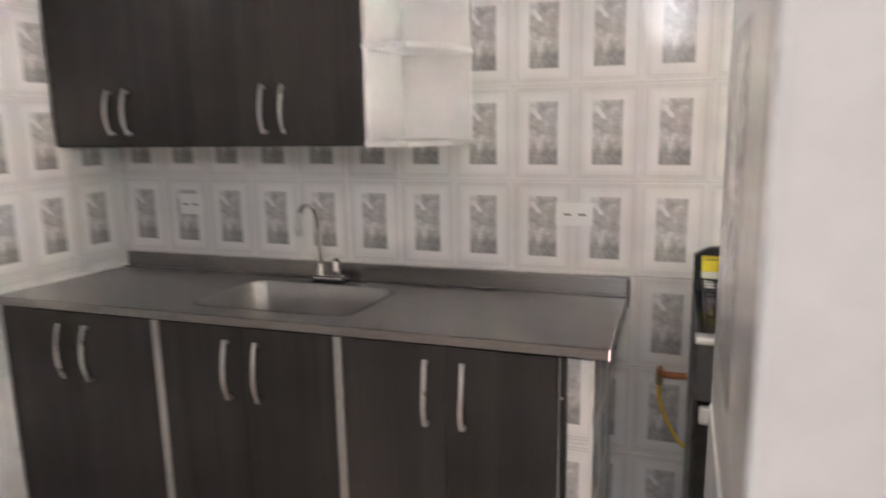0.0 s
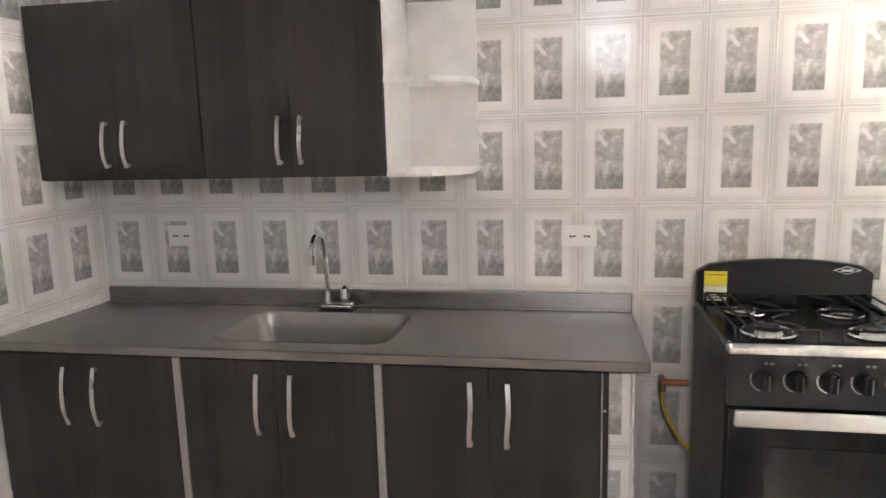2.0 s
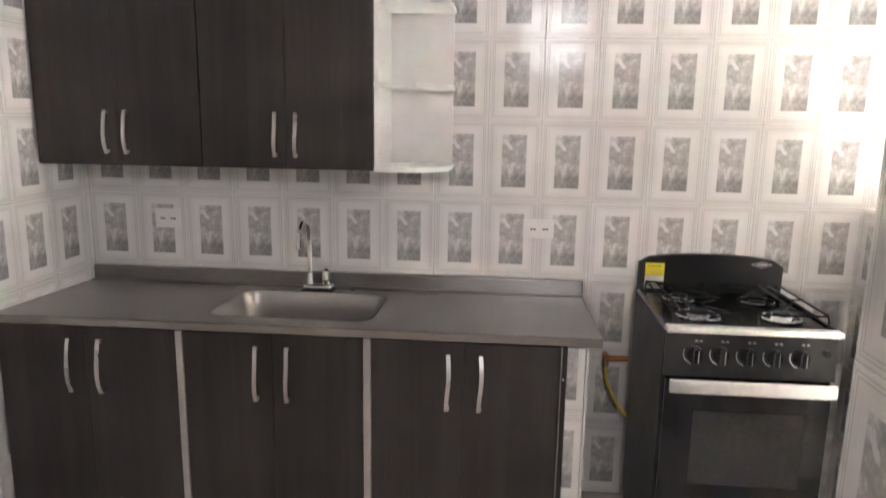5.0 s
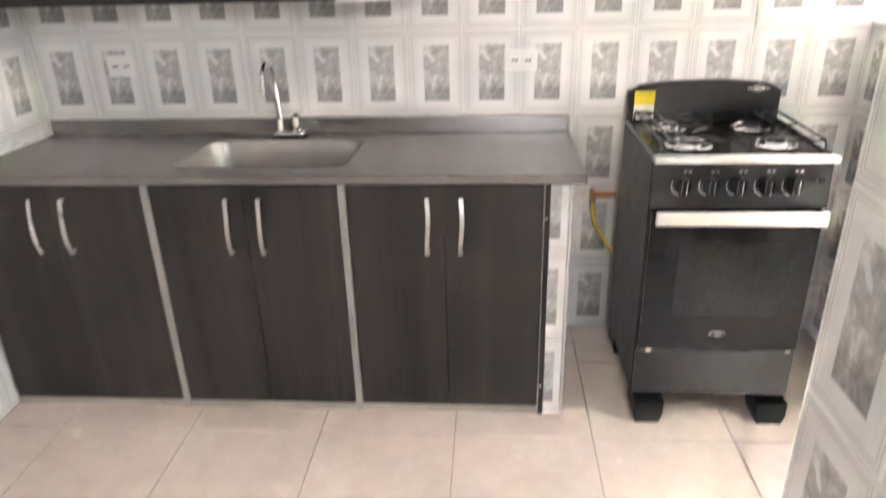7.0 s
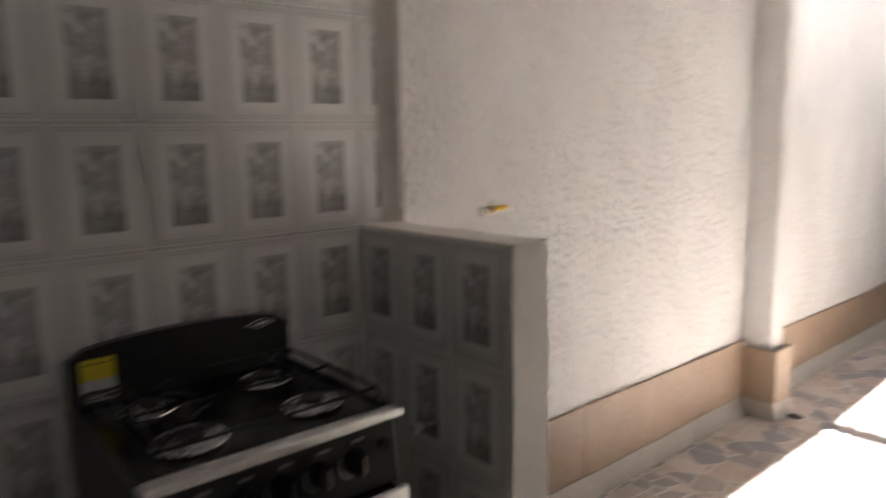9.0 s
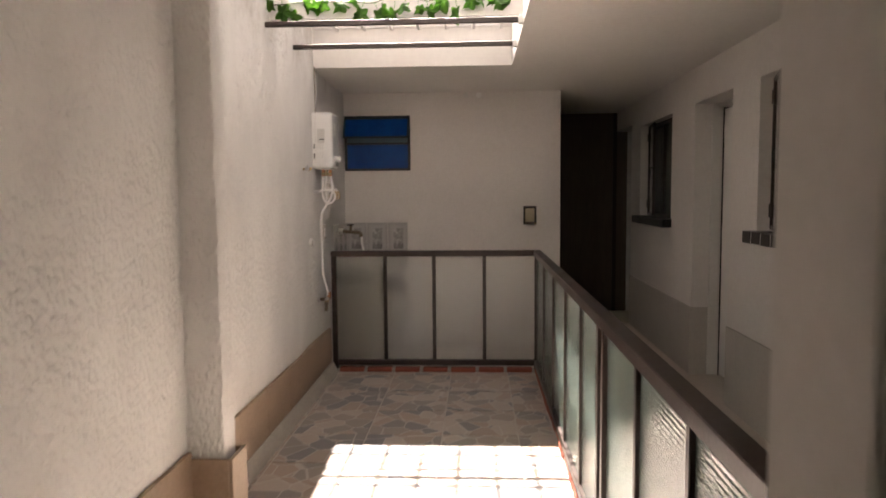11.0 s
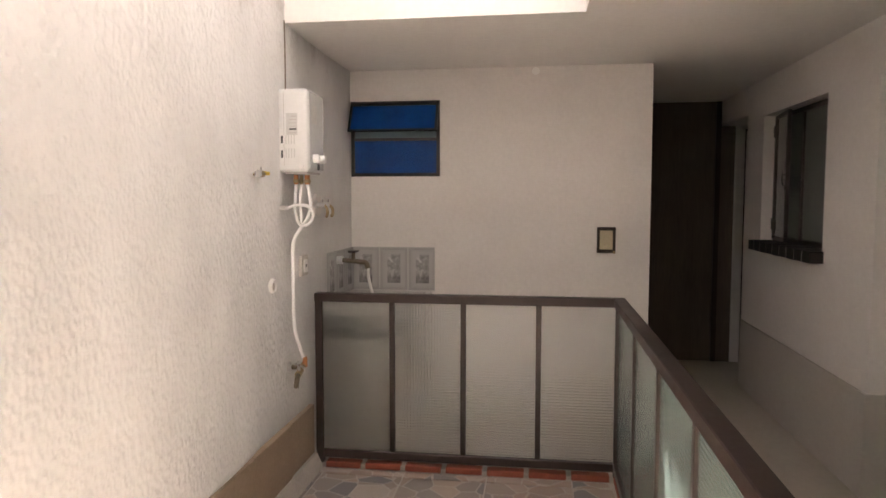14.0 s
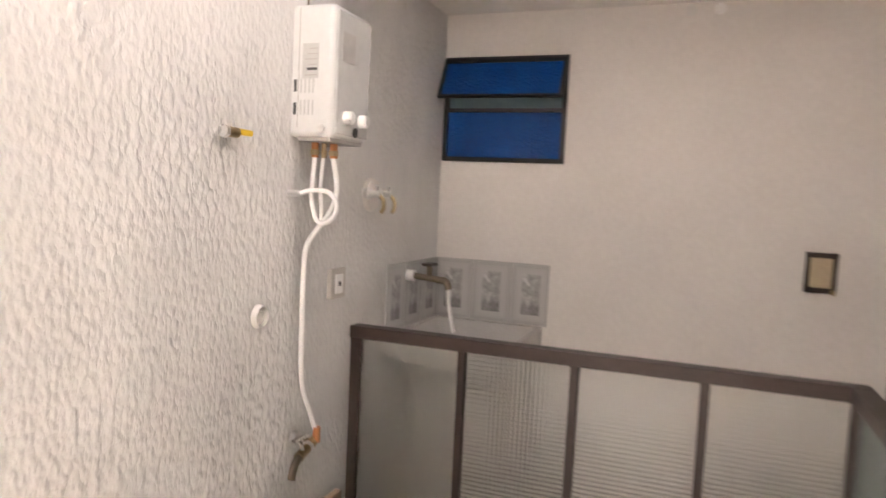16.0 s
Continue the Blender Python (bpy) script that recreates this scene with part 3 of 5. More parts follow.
# ---- kitchen: cabinets, worktop, sink ----
def bow_handle(parent, x, y, z0, z1):
    """A flat bowed bar handle with two feet, standing upright on a door."""
    bm = bmesh.new()
    n, w, th = 12, 0.0065, 0.0035
    rings = []
    for i in range(n + 1):
        f = i / n
        z = z1 + (z0 - z1) * f
        out = 0.010 + 0.024 * math.sin(math.pi * min(1, f * 1.05)) ** 0.8
        dx = 0.004 * math.sin(f * math.pi * 1.5)
        rings.append([bm.verts.new((x + dx + sx * w, y - out - sy * th, z)) for sx, sy in ((-1, 0), (1, 0), (1, 1), (-1, 1))])
    for a, b in zip(rings, rings[1:]):
        for k in range(4):
            bm.faces.new((a[k], a[(k + 1) % 4], b[(k + 1) % 4], b[k]))
    bm.faces.new(rings[0])
    bm.faces.new(rings[-1])
    for z in (z0 + 0.008, z1 - 0.008):
        bm_box(bm, x - 0.005, x + 0.005, y - 0.013, y, z - 0.005, z + 0.005)
    return part("handle", bm, SATIN, parent, "satin metal bow handle")


def cabinet(name, x0, x1, y_front, z0, z1, handle_z, split, label, group):
    """A cabinet of two doors between x0 and x1, its back at the wall."""
    root = thing(name, label, "cabinet", group)
    bm = bmesh.new()
    t = 0.015
    yb, yf = -0.006, y_front + 0.018
    # base cabinets are open above, with low rear sides, to take the sink
    base = z1 < 1.0
    y_cut = yf + 0.07 if base else yb
    for a in (x0, x1 - t):
        bm_box(bm, a, a + t, yf, y_cut, z0, z1)
        if base:
            bm_box(bm, a, a + t, y_cut, yb, z0, z1 - 0.22)
    bm_box(bm, x0 + t, x1 - t, yf, yb, z0, z0 + t)
    bm_box(bm, x0 + t, x1 - t, yf, y_cut, z1 - t, z1)
    bm_box(bm, x0 + t, x1 - t, yb - 0.006, yb, z0 + t, z1 - t)
    part("body", bm, WOOD, root)
    mid = (x0 + x1) / 2
    for a, b, hx in ((x0 + 0.001, mid - 0.0006, mid - split), (mid + 0.0006, x1 - 0.001, mid + split)):
        d = box("door", (a, b, y_front, y_front + 0.016, z0 + 0.003, z1 - 0.001), WOOD, root, bevel=0.0008)
        bow_handle(d, hx, y_front, *handle_z)
    return root


for a, b in ((0.012, 0.622), (0.648, 1.236), (1.262, 1.855)):
    cabinet("base_cabinet", a, b, -0.600, 0.032, 0.824, (0.600, 0.786), 0.051, "charcoal wood-grain base cabinet with two doors under steel worktop", "base cabinets")
for a, b in ((0.012, 0.613), (0.616, 1.217)):
    cabinet("wall_cabinet", a, b, -0.307, 1.325, 1.895, (1.366, 1.518), 0.036, "charcoal wood-grain wall cabinet with two closed doors", "wall cabinets")
for x in (0.6235, 1.2375):
    ob = box("divider_strip", (x, x + 0.023, -0.603, -0.512, 0.004, 0.824), CARCASS, bevel=0.002)
    tagged(ob, "pale grey upright panel between two base cabinets", "panel", "cabinet dividers")
ob = box("plinth", (0.004, 1.855, -0.592, -0.02, 0.0, 0.03), SCREED)
tagged(ob, "low cement plinth under the base cabinets", "plinth")
ob = box("filler_strip", (1.8592, 1.8745, -0.602, -0.02, 0.004, 0.824), WOOD, bevel=0.001)
tagged(ob, "narrow charcoal filler beside the base cabinet", "panel")
# pale strip in place of the thin highlight along the cabinet edge
box("edge_highlight", (1.8562, 1.859, -0.6035, -0.59, 0.004, 0.824), CARCASS, ob, label="thin pale strip painted in for the edge highlight")


for z in (0.12, 0.72):
    ob = rod("screw_cap", (1.8645, -0.6035, z), (1.8645, -0.6055, z), 0.004, SATIN, n=10)
    tagged(ob, "small metal screw head on the filler strip", "screw", "screws")
BEAD = bmesh.new()
bm_sweep(BEAD, [(0.003, -0.03 - 0.02 * k, 0.842 + 0.0006 * k + 0.004 * math.sin(k * 1.9)) for k in range(30)], 0.007, 6)
tagged(part("sealant_bead", BEAD, PLASTIC, smooth=True), "uneven white sealant bead between worktop and tiles", "sealant")


def end_shelf():
    root = thing("corner_shelf", "white open end shelf with cut corners beside wall cabinets", "shelf")
    out = [(1.219, -0.004), (1.219, -0.306), (1.362, -0.306), (1.462, -0.205), (1.472, -0.16), (1.472, -0.004)]
    for z in (1.322, 1.606, 1.882):
        bm = bmesh.new()
        bm_prism(bm, out, "z", z, z + 0.016)
        part("shelf_board", bm, SHELF, root)
    box("back_panel", (1.235, 1.466, -0.018, -0.004, 1.338, 1.882), SHELF, root)
    box("side_panel", (1.2195, 1.234, -0.30, -0.02, 1.338, 1.882), SHELF, root)


end_shelf()


def worktop():
    """A pressed steel worktop with an upstand, a rolled front edge and a welded sink bowl."""
    root = thing("worktop", "brushed stainless steel worktop with rear upstand on cabinets", "worktop")
    x0, x1, y0, y1 = 0.004, 1.978, -0.612, -0.024
    sx0, sx1, sy0, sy1, r = 0.69, 1.25, -0.525, -0.14, 0.06

    def pitch(mesh):
        # the sheet falls a little towards the wall
        for v in mesh.verts:
            v.co.z += 0.021 * (y1 - v.co.y) / (y1 - y0)
    bm = bmesh.new()
    hole = rounded(sx0, sx1, sy0, sy1, r, 5)
    cx, cy, z = (sx0 + sx1) / 2, (sy0 + sy1) / 2, 0.838
    mx = 0.1
    rim = []
    for px, py in hole:
        if sx0 + r - 1e-6 <= px <= sx1 - r + 1e-6:
            rim.append((px, y1 if py > cy else y0))
        elif sy0 + r - 1e-6 <= py <= sy1 - r + 1e-6:
            rim.append((sx1 + mx if px > cx else sx0 - mx, py))
        else:
            rim.append((sx1 + mx if px > cx else sx0 - mx, y1 if py > cy else y0))
    vi = [bm.verts.new((*p, z)) for p in hole]
    vo = [bm.verts.new((*p, z)) for p in rim]
    n = len(hole)
    for k in range(n):
        bm.faces.new((vi[k], vi[(k + 1) % n], vo[(k + 1) % n], vo[k]))
    bmesh.ops.remove_doubles(bm, verts=bm.verts[:], dist=1e-6)
    for a, b in ((x0, sx0 - mx), (sx1 + mx, x1)):
        bm.faces.new([bm.verts.new((u, v, z)) for u, v in ((a, y0), (b, y0), (b, y1), (a, y1))])
    bm_box(bm, x0, x1, y0, y0 + 0.012, 0.808, z - 0.0005, bevel=0.003)
    bm_box(bm, x1 - 0.012, x1, y0 + 0.012, y1, 0.808, z - 0.0005)
    pitch(bm)
    part("steel_top", bm, STEEL, root)
    bm = bmesh.new()
    rings = []
    for inset, zz in ((0.0, z + 0.0012), (0.004, z - 0.006), (0.012, z - 0.06), (0.02, z - 0.13), (0.05, z - 0.155), (0.12, z - 0.16)):
        ring = rounded(sx0 + inset, sx1 - inset, sy0 + inset, sy1 - inset, max(0.02, r - inset * 0.3), 5)
        rings.append([bm.verts.new((*p, zz)) for p in ring])
    for a, b in zip(rings, rings[1:]):
        for k in range(n):
            bm.faces.new((a[k], a[(k + 1) % n], b[(k + 1) % n], b[k]))
    bm.faces.new(rings[-1])
    pitch(bm)
    bowl = part("sink_bowl", bm, BOWL, root, "stainless steel sink bowl", smooth=True)
    rod("drain", (0.975, -0.3, 0.6755), (0.975, -0.3, 0.681), 0.04, CHROME, bowl)
    box("upstand", (0.004, 1.982, -0.022, -0.005, 0.80, 0.897), STEEL, root, bevel=0.004, segments=2)
    box("rear_lip", (0.004, 1.978, -0.05, -0.0225, 0.838, 0.8425), STEEL, root, bevel=0.002)


worktop()


def faucet():
    root = thing("kitchen_faucet", "chrome gooseneck kitchen faucet with a round knob", "faucet")
    box("gasket", (0.898, 1.024, -0.122, -0.0612, 0.8395, 0.8438), BLACK, root)
    box("base_plate", (0.904, 1.016, -0.115, -0.065, 0.8438, 0.866), CHROME, root, bevel=0.008, segments=3)
    rod("spout_pillar", (0.928, -0.09, 0.864), (0.928, -0.09, 0.906), 0.0165, CHROME, root, n=20, r2=0.012)
    tube("spout", arc([(0.928, -0.09, 0.9), (0.927, -0.092, 0.98), (0.928, -0.10, 1.06), (0.93, -0.135, 1.112), (0.93, -0.19, 1.12), (0.929, -0.225, 1.09), (0.929, -0.232, 1.058)]), 0.0088, CHROME, root)
    rod("aerator", (0.929, -0.232, 1.03), (0.929, -0.232, 1.06), 0.0115, CHROME, root)
    rod("knob_stem", (0.99, -0.09, 0.864), (0.99, -0.09, 0.886), 0.0155, CHROME, root, n=20)
    rod("knob", (0.99, -0.09, 0.886), (0.99, -0.09, 0.92), 0.021, CHROME, root, n=10, r2=0.0175)
    rod("knob_dome", (0.99, -0.09, 0.92), (0.99, -0.09, 0.929), 0.0175, CHROME, root, n=20, r2=0.006)
    ob = rod("hole_cap", (1.092, -0.085, 0.8395), (1.092, -0.085, 0.8465), 0.011, CHROME)
    tagged(ob, "small chrome cap on the steel worktop", "cap")


faucet()


def socket(name, x, z, w, h, label):
    root = thing(name, label, "socket", "kitchen sockets")
    box("plate", (x - w / 2, x + w / 2, -0.009, -0.0005, z - h / 2, z + h / 2), PLASTIC, root, bevel=0.004, segments=2)
    for dx in (-w * 0.2, w * 0.2):
        box("outlet", (x + dx - 0.019, x + dx + 0.019, -0.0125, -0.0092, z - 0.017, z + 0.017), PLASTIC, root, bevel=0.0015)
        for k in (-0.008, 0.004):
            box("slot", (x + dx + k, x + dx + k + 0.009, -0.0133, -0.0126, z - 0.003, z + 0.003), INK, root)


socket("wall_socket", 1.803, 1.093, 0.118, 0.075, "white double wall socket on tiles above the worktop")
socket("wall_socket", 0.325, 1.094, 0.105, 0.08, "white double wall socket in the tiled corner")


def stove():
    """A free-standing four-burner gas range."""
    root = thing("gas_stove", "charcoal four-burner gas stove with chrome oven handle", "stove")
    x0, x1, yf, yb = 2.168, 2.672, -0.60, -0.10
    bm = bmesh.new()
    bm_box(bm, x0, x1, yf + 0.03, yb, 0.085, 0.885, bevel=0.004)
    part("body", bm, STOVE, root)
    bm = bmesh.new()
    bm_prism(bm, [(yf + 0.0295, 0.745), (yf + 0.004, 0.748), (yf + 0.016, 0.884), (yf + 0.0295, 0.884)], "x", x0 + 0.002, x1 - 0.002)
    part("control_panel", bm, STOVE_LIGHT, root)
    bm = bmesh.new()
    bm_box(bm, x0 - 0.004, x1 + 0.004, yf - 0.012, yf + 0.028, 0.887, 0.9065, bevel=0.006, segments=3)
    part("front_trim", bm, ALU, root, "chrome front edge", smooth=True)
    bm = bmesh.new()
    bm_box(bm, x0, x1, yf + 0.029, yb, 0.8855, 0.898, bevel=0.003)
    part("cooktop", bm, COOKTOP, root, "glossy dark enamel cooktop")
    for a in (x0, x1 - 0.012):
        box("side_lip", (a, a + 0.012, yf + 0.03, yb, 0.8985, 0.905), COOKTOP, root, bevel=0.002)
    # back guard with a gently bowed top
    bm = bmesh.new()
    out = [(x0, 0.899)]
    for k in range(15):
        f = k / 14
        out.append((x0 + (x1 - x0) * (0.0 + f), 1.012 + 0.026 * math.sin(math.pi * f) ** 0.6 - (0.012 if k in (0, 14) else 0)))
    out.append((x1, 0.899))
    bm_prism(bm, out, "y", yb - 0.035, yb - 0.006)
    guard = part("back_guard", bm, STOVE, root)
    yg = yb - 0.036
    box("energy_label", (x0 + 0.020, x0 + 0.088, yg - 0.0018, yg - 0.0006, 0.956, 1.002), YELLOW, guard, label="yellow label with bars of print")
    box("energy_label", (x0 + 0.020, x0 + 0.088, yg - 0.0018, yg - 0.0006, 0.908, 0.9555), PAPER, guard, label="white lower label")
    box("print_bar", (x0 + 0.026, x0 + 0.07, yg - 0.0026, yg - 0.0019, 0.922, 0.925), INK, guard)
    box("print_bar", (x0 + 0.026, x0 + 0.078, yg - 0.0026, yg - 0.0019, 0.914, 0.917), INK, guard)
    box("print_bar", (x0 + 0.028, x0 + 0.08, yg - 0.0026, yg - 0.0019, 0.990, 0.992), INK, guard)
    bm = bmesh.new()
    cxl, czl = x1 - 0.075, 1.008
    bm_prism(bm, [(cxl - 0.039, czl), (cxl, czl + 0.0125), (cxl + 0.039, czl), (cxl, czl - 0.0125)], "y", yg - 0.0018, yg - 0.0006)
    part("badge", bm, SATIN, guard, "small silver diamond badge")
    bm = bmesh.new()
    bm_prism(bm, [(cxl - 0.033, czl), (cxl, czl + 0.0103), (cxl + 0.033, czl), (cxl, czl - 0.0103)], "y", yg - 0.0028, yg - 0.0019)
    part("badge_inset", bm, BLACK, guard)
    box("badge_bar", (cxl - 0.017, cxl + 0.017, yg - 0.0036, yg - 0.0029, czl - 0.0035, czl + 0.0035), SATIN, guard)
    # knobs
    for i in range(5):
        kx, kz = x0 + 0.085 + i * 0.078, 0.818
        ky = yf + 0.010
        knob = rod("knob", (kx, ky + 0.004, kz), (kx, ky - 0.016, kz + 0.001), 0.0262, BLACK, root, n=28, r2=0.024)
        bm = bmesh.new()
        bm_box(bm, kx - 0.0055, kx + 0.0055, ky - 0.034, ky - 0.0155, kz - 0.022, kz + 0.023, bevel=0.002)
        part("grip", bm, BLACK, knob)
        box("pointer", (kx + 0.0056, kx + 0.0078, ky - 0.0335, ky - 0.0165, kz - 0.019, kz + 0.02), CHROME, knob, label="bright metal strip along the grip")
        bm = bmesh.new()
        bm_sweep(bm, [(kx + 0.0305 * math.cos(a), yf + 0.0085 + 0.006 * math.sin(a) * 0.4, kz + 0.0305 * math.sin(a)) for a in (math.pi * (0.86 + 0.07 * q) for q in range(9))], 0.0013, 6)
        part("dial_mark", bm, PAPER, root)
        for dx in (0.006, 0.02):
            box("mark", (kx + dx - 0.004, kx + dx + 0.004, yf + 0.0095, yf + 0.0135, 0.8555, 0.861), CARCASS, root)
    rod("igniter_button", (x1 - 0.035, yf + 0.012, 0.835), (x1 - 0.035, yf - 0.002, 0.836), 0.011, BLACK, root)
    # oven door, handle, drawer
    d = box("oven_door", (x0 + 0.006, x1 - 0.006, yf + 0.002, yf + 0.029, 0.268, 0.738), BLACK_GLASS, root, bevel=0.002, segments=1, label="black glass oven door")
    box("oven_window", (x0 + 0.095, x1 - 0.075, yf - 0.0015, yf + 0.0012, 0.395, 0.64), OVEN_PANE, d, bevel=0.0012, label="smoked oven window")
    bm = bmesh.new()
    bm_box(bm, x0 + 0.012, x1 - 0.006, yf - 0.034, yf - 0.018, 0.704, 0.748, bevel=0.006, segments=3)
    part("door_handle", bm, ALU, d, "wide brushed metal handle bar", smooth=True)
    for hx in (x0 + 0.04, x1 - 0.04):
        box("handle_foot", (hx - 0.012, hx + 0.012, yf - 0.018, yf + 0.0015, 0.712, 0.738), STOVE, d)
    bm = bmesh.new()
    bmesh.ops.create_cone(bm, cap_ends=True, segments=20, radius1=0.012, radius2=0.011, depth=0.003, matrix=Matrix.Translation((2.415, yf - 0.0002, 0.325)) @ Matrix.Diagonal((2.2, 1, 0.9, 1)) @ Matrix.Rotation(radians(90), 4, 'X'))
    part("badge", bm, SATIN, d, "small oval silver badge")
    bm = bmesh.new()
    bmesh.ops.create_cone(bm, cap_ends=True, segments=20, radius1=0.0103, radius2=0.0103, depth=0.002, matrix=Matrix.Translation((2.415, yf - 0.0022, 0.325)) @ Matrix.Diagonal((2.25, 1, 0.82, 1)) @ Matrix.Rotation(radians(90), 4, 'X'))
    part("badge_inset", bm, STOVE_LIGHT, d)
    box("badge_bar", (2.405, 2.425, yf - 0.004, yf - 0.0033, 0.322, 0.328), SATIN, d)
    box("drawer", (x0 + 0.004, x1 - 0.004, yf + 0.004, yf + 0.029, 0.092, 0.262), STOVE_LIGHT, root, bevel=0.004)
    for hx in (x0 + 0.03, x1 - 0.04):
        box("clip", (hx, hx + 0.016, yf - 0.004, yf + 0.003, 0.262, 0.272), CHROME, root)
    for fx in (x0 + 0.005, x1 - 0.105):
        for fy in (yf - 0.028, yb - 0.11):
            bm = bmesh.new()
            bm_prism(bm, [(fx + 0.008, 0.0), (fx + 0.085, 0.0), (fx + 0.095, 0.03), (fx + 0.095, 0.084), (fx, 0.084), (fx, 0.03)], "y", fy, fy + 0.10)
            part("foot", bm, BLACK, root, "chunky black plastic foot")
    # burners and grates
    for bx, by, r in ((2.295, -0.46, 0.058), (2.55, -0.46, 0.05), (2.285, -0.25, 0.045), (2.545, -0.25, 0.05)):
        bm = bmesh.new()
        bm_tube(bm, (bx, by, 0.8985), (bx, by, 0.903), r, 32)
        burner = part("burner", bm, CHROME, root, "polished burner ring", smooth=True)
        bm = bmesh.new()
        bm_sweep(bm, [(bx + (r + 0.008) * math.cos(q * math.tau / 28), by + (r + 0.008) * math.sin(q * math.tau / 28), 0.9035) for q in range(29)], 0.0045, 8)
        part("drip_ring", bm, CHROME, burner, "polished ring", smooth=True)
        rod("burner_crown", (bx, by, 0.903), (bx, by, 0.913), r * 0.62, SATIN, burner, n=28)
        rod("burner_cap", (bx, by, 0.913), (bx, by, 0.921), r * 0.5, BLACK, burner, n=28)
    # wire grates: a raised rail along the outer side, cross wires that dip over the burners
    for outer, inner in ((x0 + 0.022, x0 + 0.225), (x1 - 0.022, x1 - 0.225)):
        way = 1 if inner > outer else -1
        bm = bmesh.new()
        r, z = 0.0034, 0.936
        rail = [(outer, -0.56, 0.8985), (outer, -0.558, z - 0.008), (outer, -0.545, z + 0.004), (outer, -0.355, z + 0.004), (outer, -0.165, z + 0.004), (outer, -0.152, z - 0.008), (outer, -0.15, 0.8985)]
        bm_sweep(bm, rail, r, 8)
        for k in (1, 2):
            px = outer + way * 0.034 * k
            bm_sweep(bm, [(px, -0.55, z), (px, -0.355, z + 0.001), (px, -0.16, z)], r, 6)
        for y in (-0.548, -0.355, -0.162):
            bm_sweep(bm, [(outer, y, z + 0.002), ((outer + inner) / 2, y, z), (inner, y, z)], r, 6)
        c = (outer + inner) / 2
        for by in (-0.46, -0.25):
            for q in range(4):
                a = math.tau * (q + 0.5) / 4
                bm_sweep(bm, [(c + 0.02 * math.cos(a), by + 0.02 * math.sin(a), z + 0.001), (c + 0.06 * math.cos(a), by + 0.06 * math.sin(a), z + 0.003), (c + 0.098 * math.cos(a) * 1.03, by + 0.098 * math.sin(a), z)], r, 6)
        for py in (-0.548, -0.162):
            bm_sweep(bm, [(inner, py, z), (inner, py, 0.91), (inner, py, 0.8985)], r, 6)
        part("grate", bm, IRON, root, "black wire pan grate", smooth=True)


stove()


def gas_pipe():
    root = thing("gas_pipe", "copper gas elbow with yellow hose behind the stove", "pipe")
    tube("elbow", arc([(2.085, -0.002, 0.60), (2.085, -0.035, 0.602), (2.10, -0.05, 0.60), (2.165, -0.055, 0.603)], 5), 0.011, COPPER, root)
    rod("fitting", (2.083, -0.042, 0.565), (2.083, -0.042, 0.598), 0.012, BRASS, root)
    tube("hose", arc([(2.083, -0.042, 0.565), (2.088, -0.05, 0.51), (2.115, -0.07, 0.45), (2.15, -0.09, 0.40), (2.19, -0.085, 0.37)], 6), 0.006, YELLOW_PAINT, root, "yellow gas hose")


gas_pipe()


def stub_valve():
    root = thing("wall_valve", "small chrome pipe stub on tiled half wall", "valve")
    rod("stub", (2.984, -0.33, 0.70), (2.93, -0.33, 0.70), 0.011, CHROME, root)
    rod("cap", (2.93, -0.33, 0.70), (2.912, -0.33, 0.70), 0.015, SATIN, root)


stub_valve()
ob = box("end_support", (1.875, 1.932, -0.59, -0.004, 0.0, 0.808), GROUT)
SUPPORT = tagged(ob, "tiled masonry end support under the steel worktop", "support")
box("edge_trim", (1.9325, 1.940, -0.605, -0.585, 0.0, 0.824), WHITE_PAINT, SUPPORT)

# lamp body added to go with the unseen fill light
LAMP_ROOT = thing("assumed_lamp", "assumed round white lamp body, unseen, in the room behind", "lamp")
rod("lamp_base", (2.1, -3.5, 2.37), (2.1, -3.5, 2.399), 0.12, WHITE_PAINT, LAMP_ROOT, n=32)


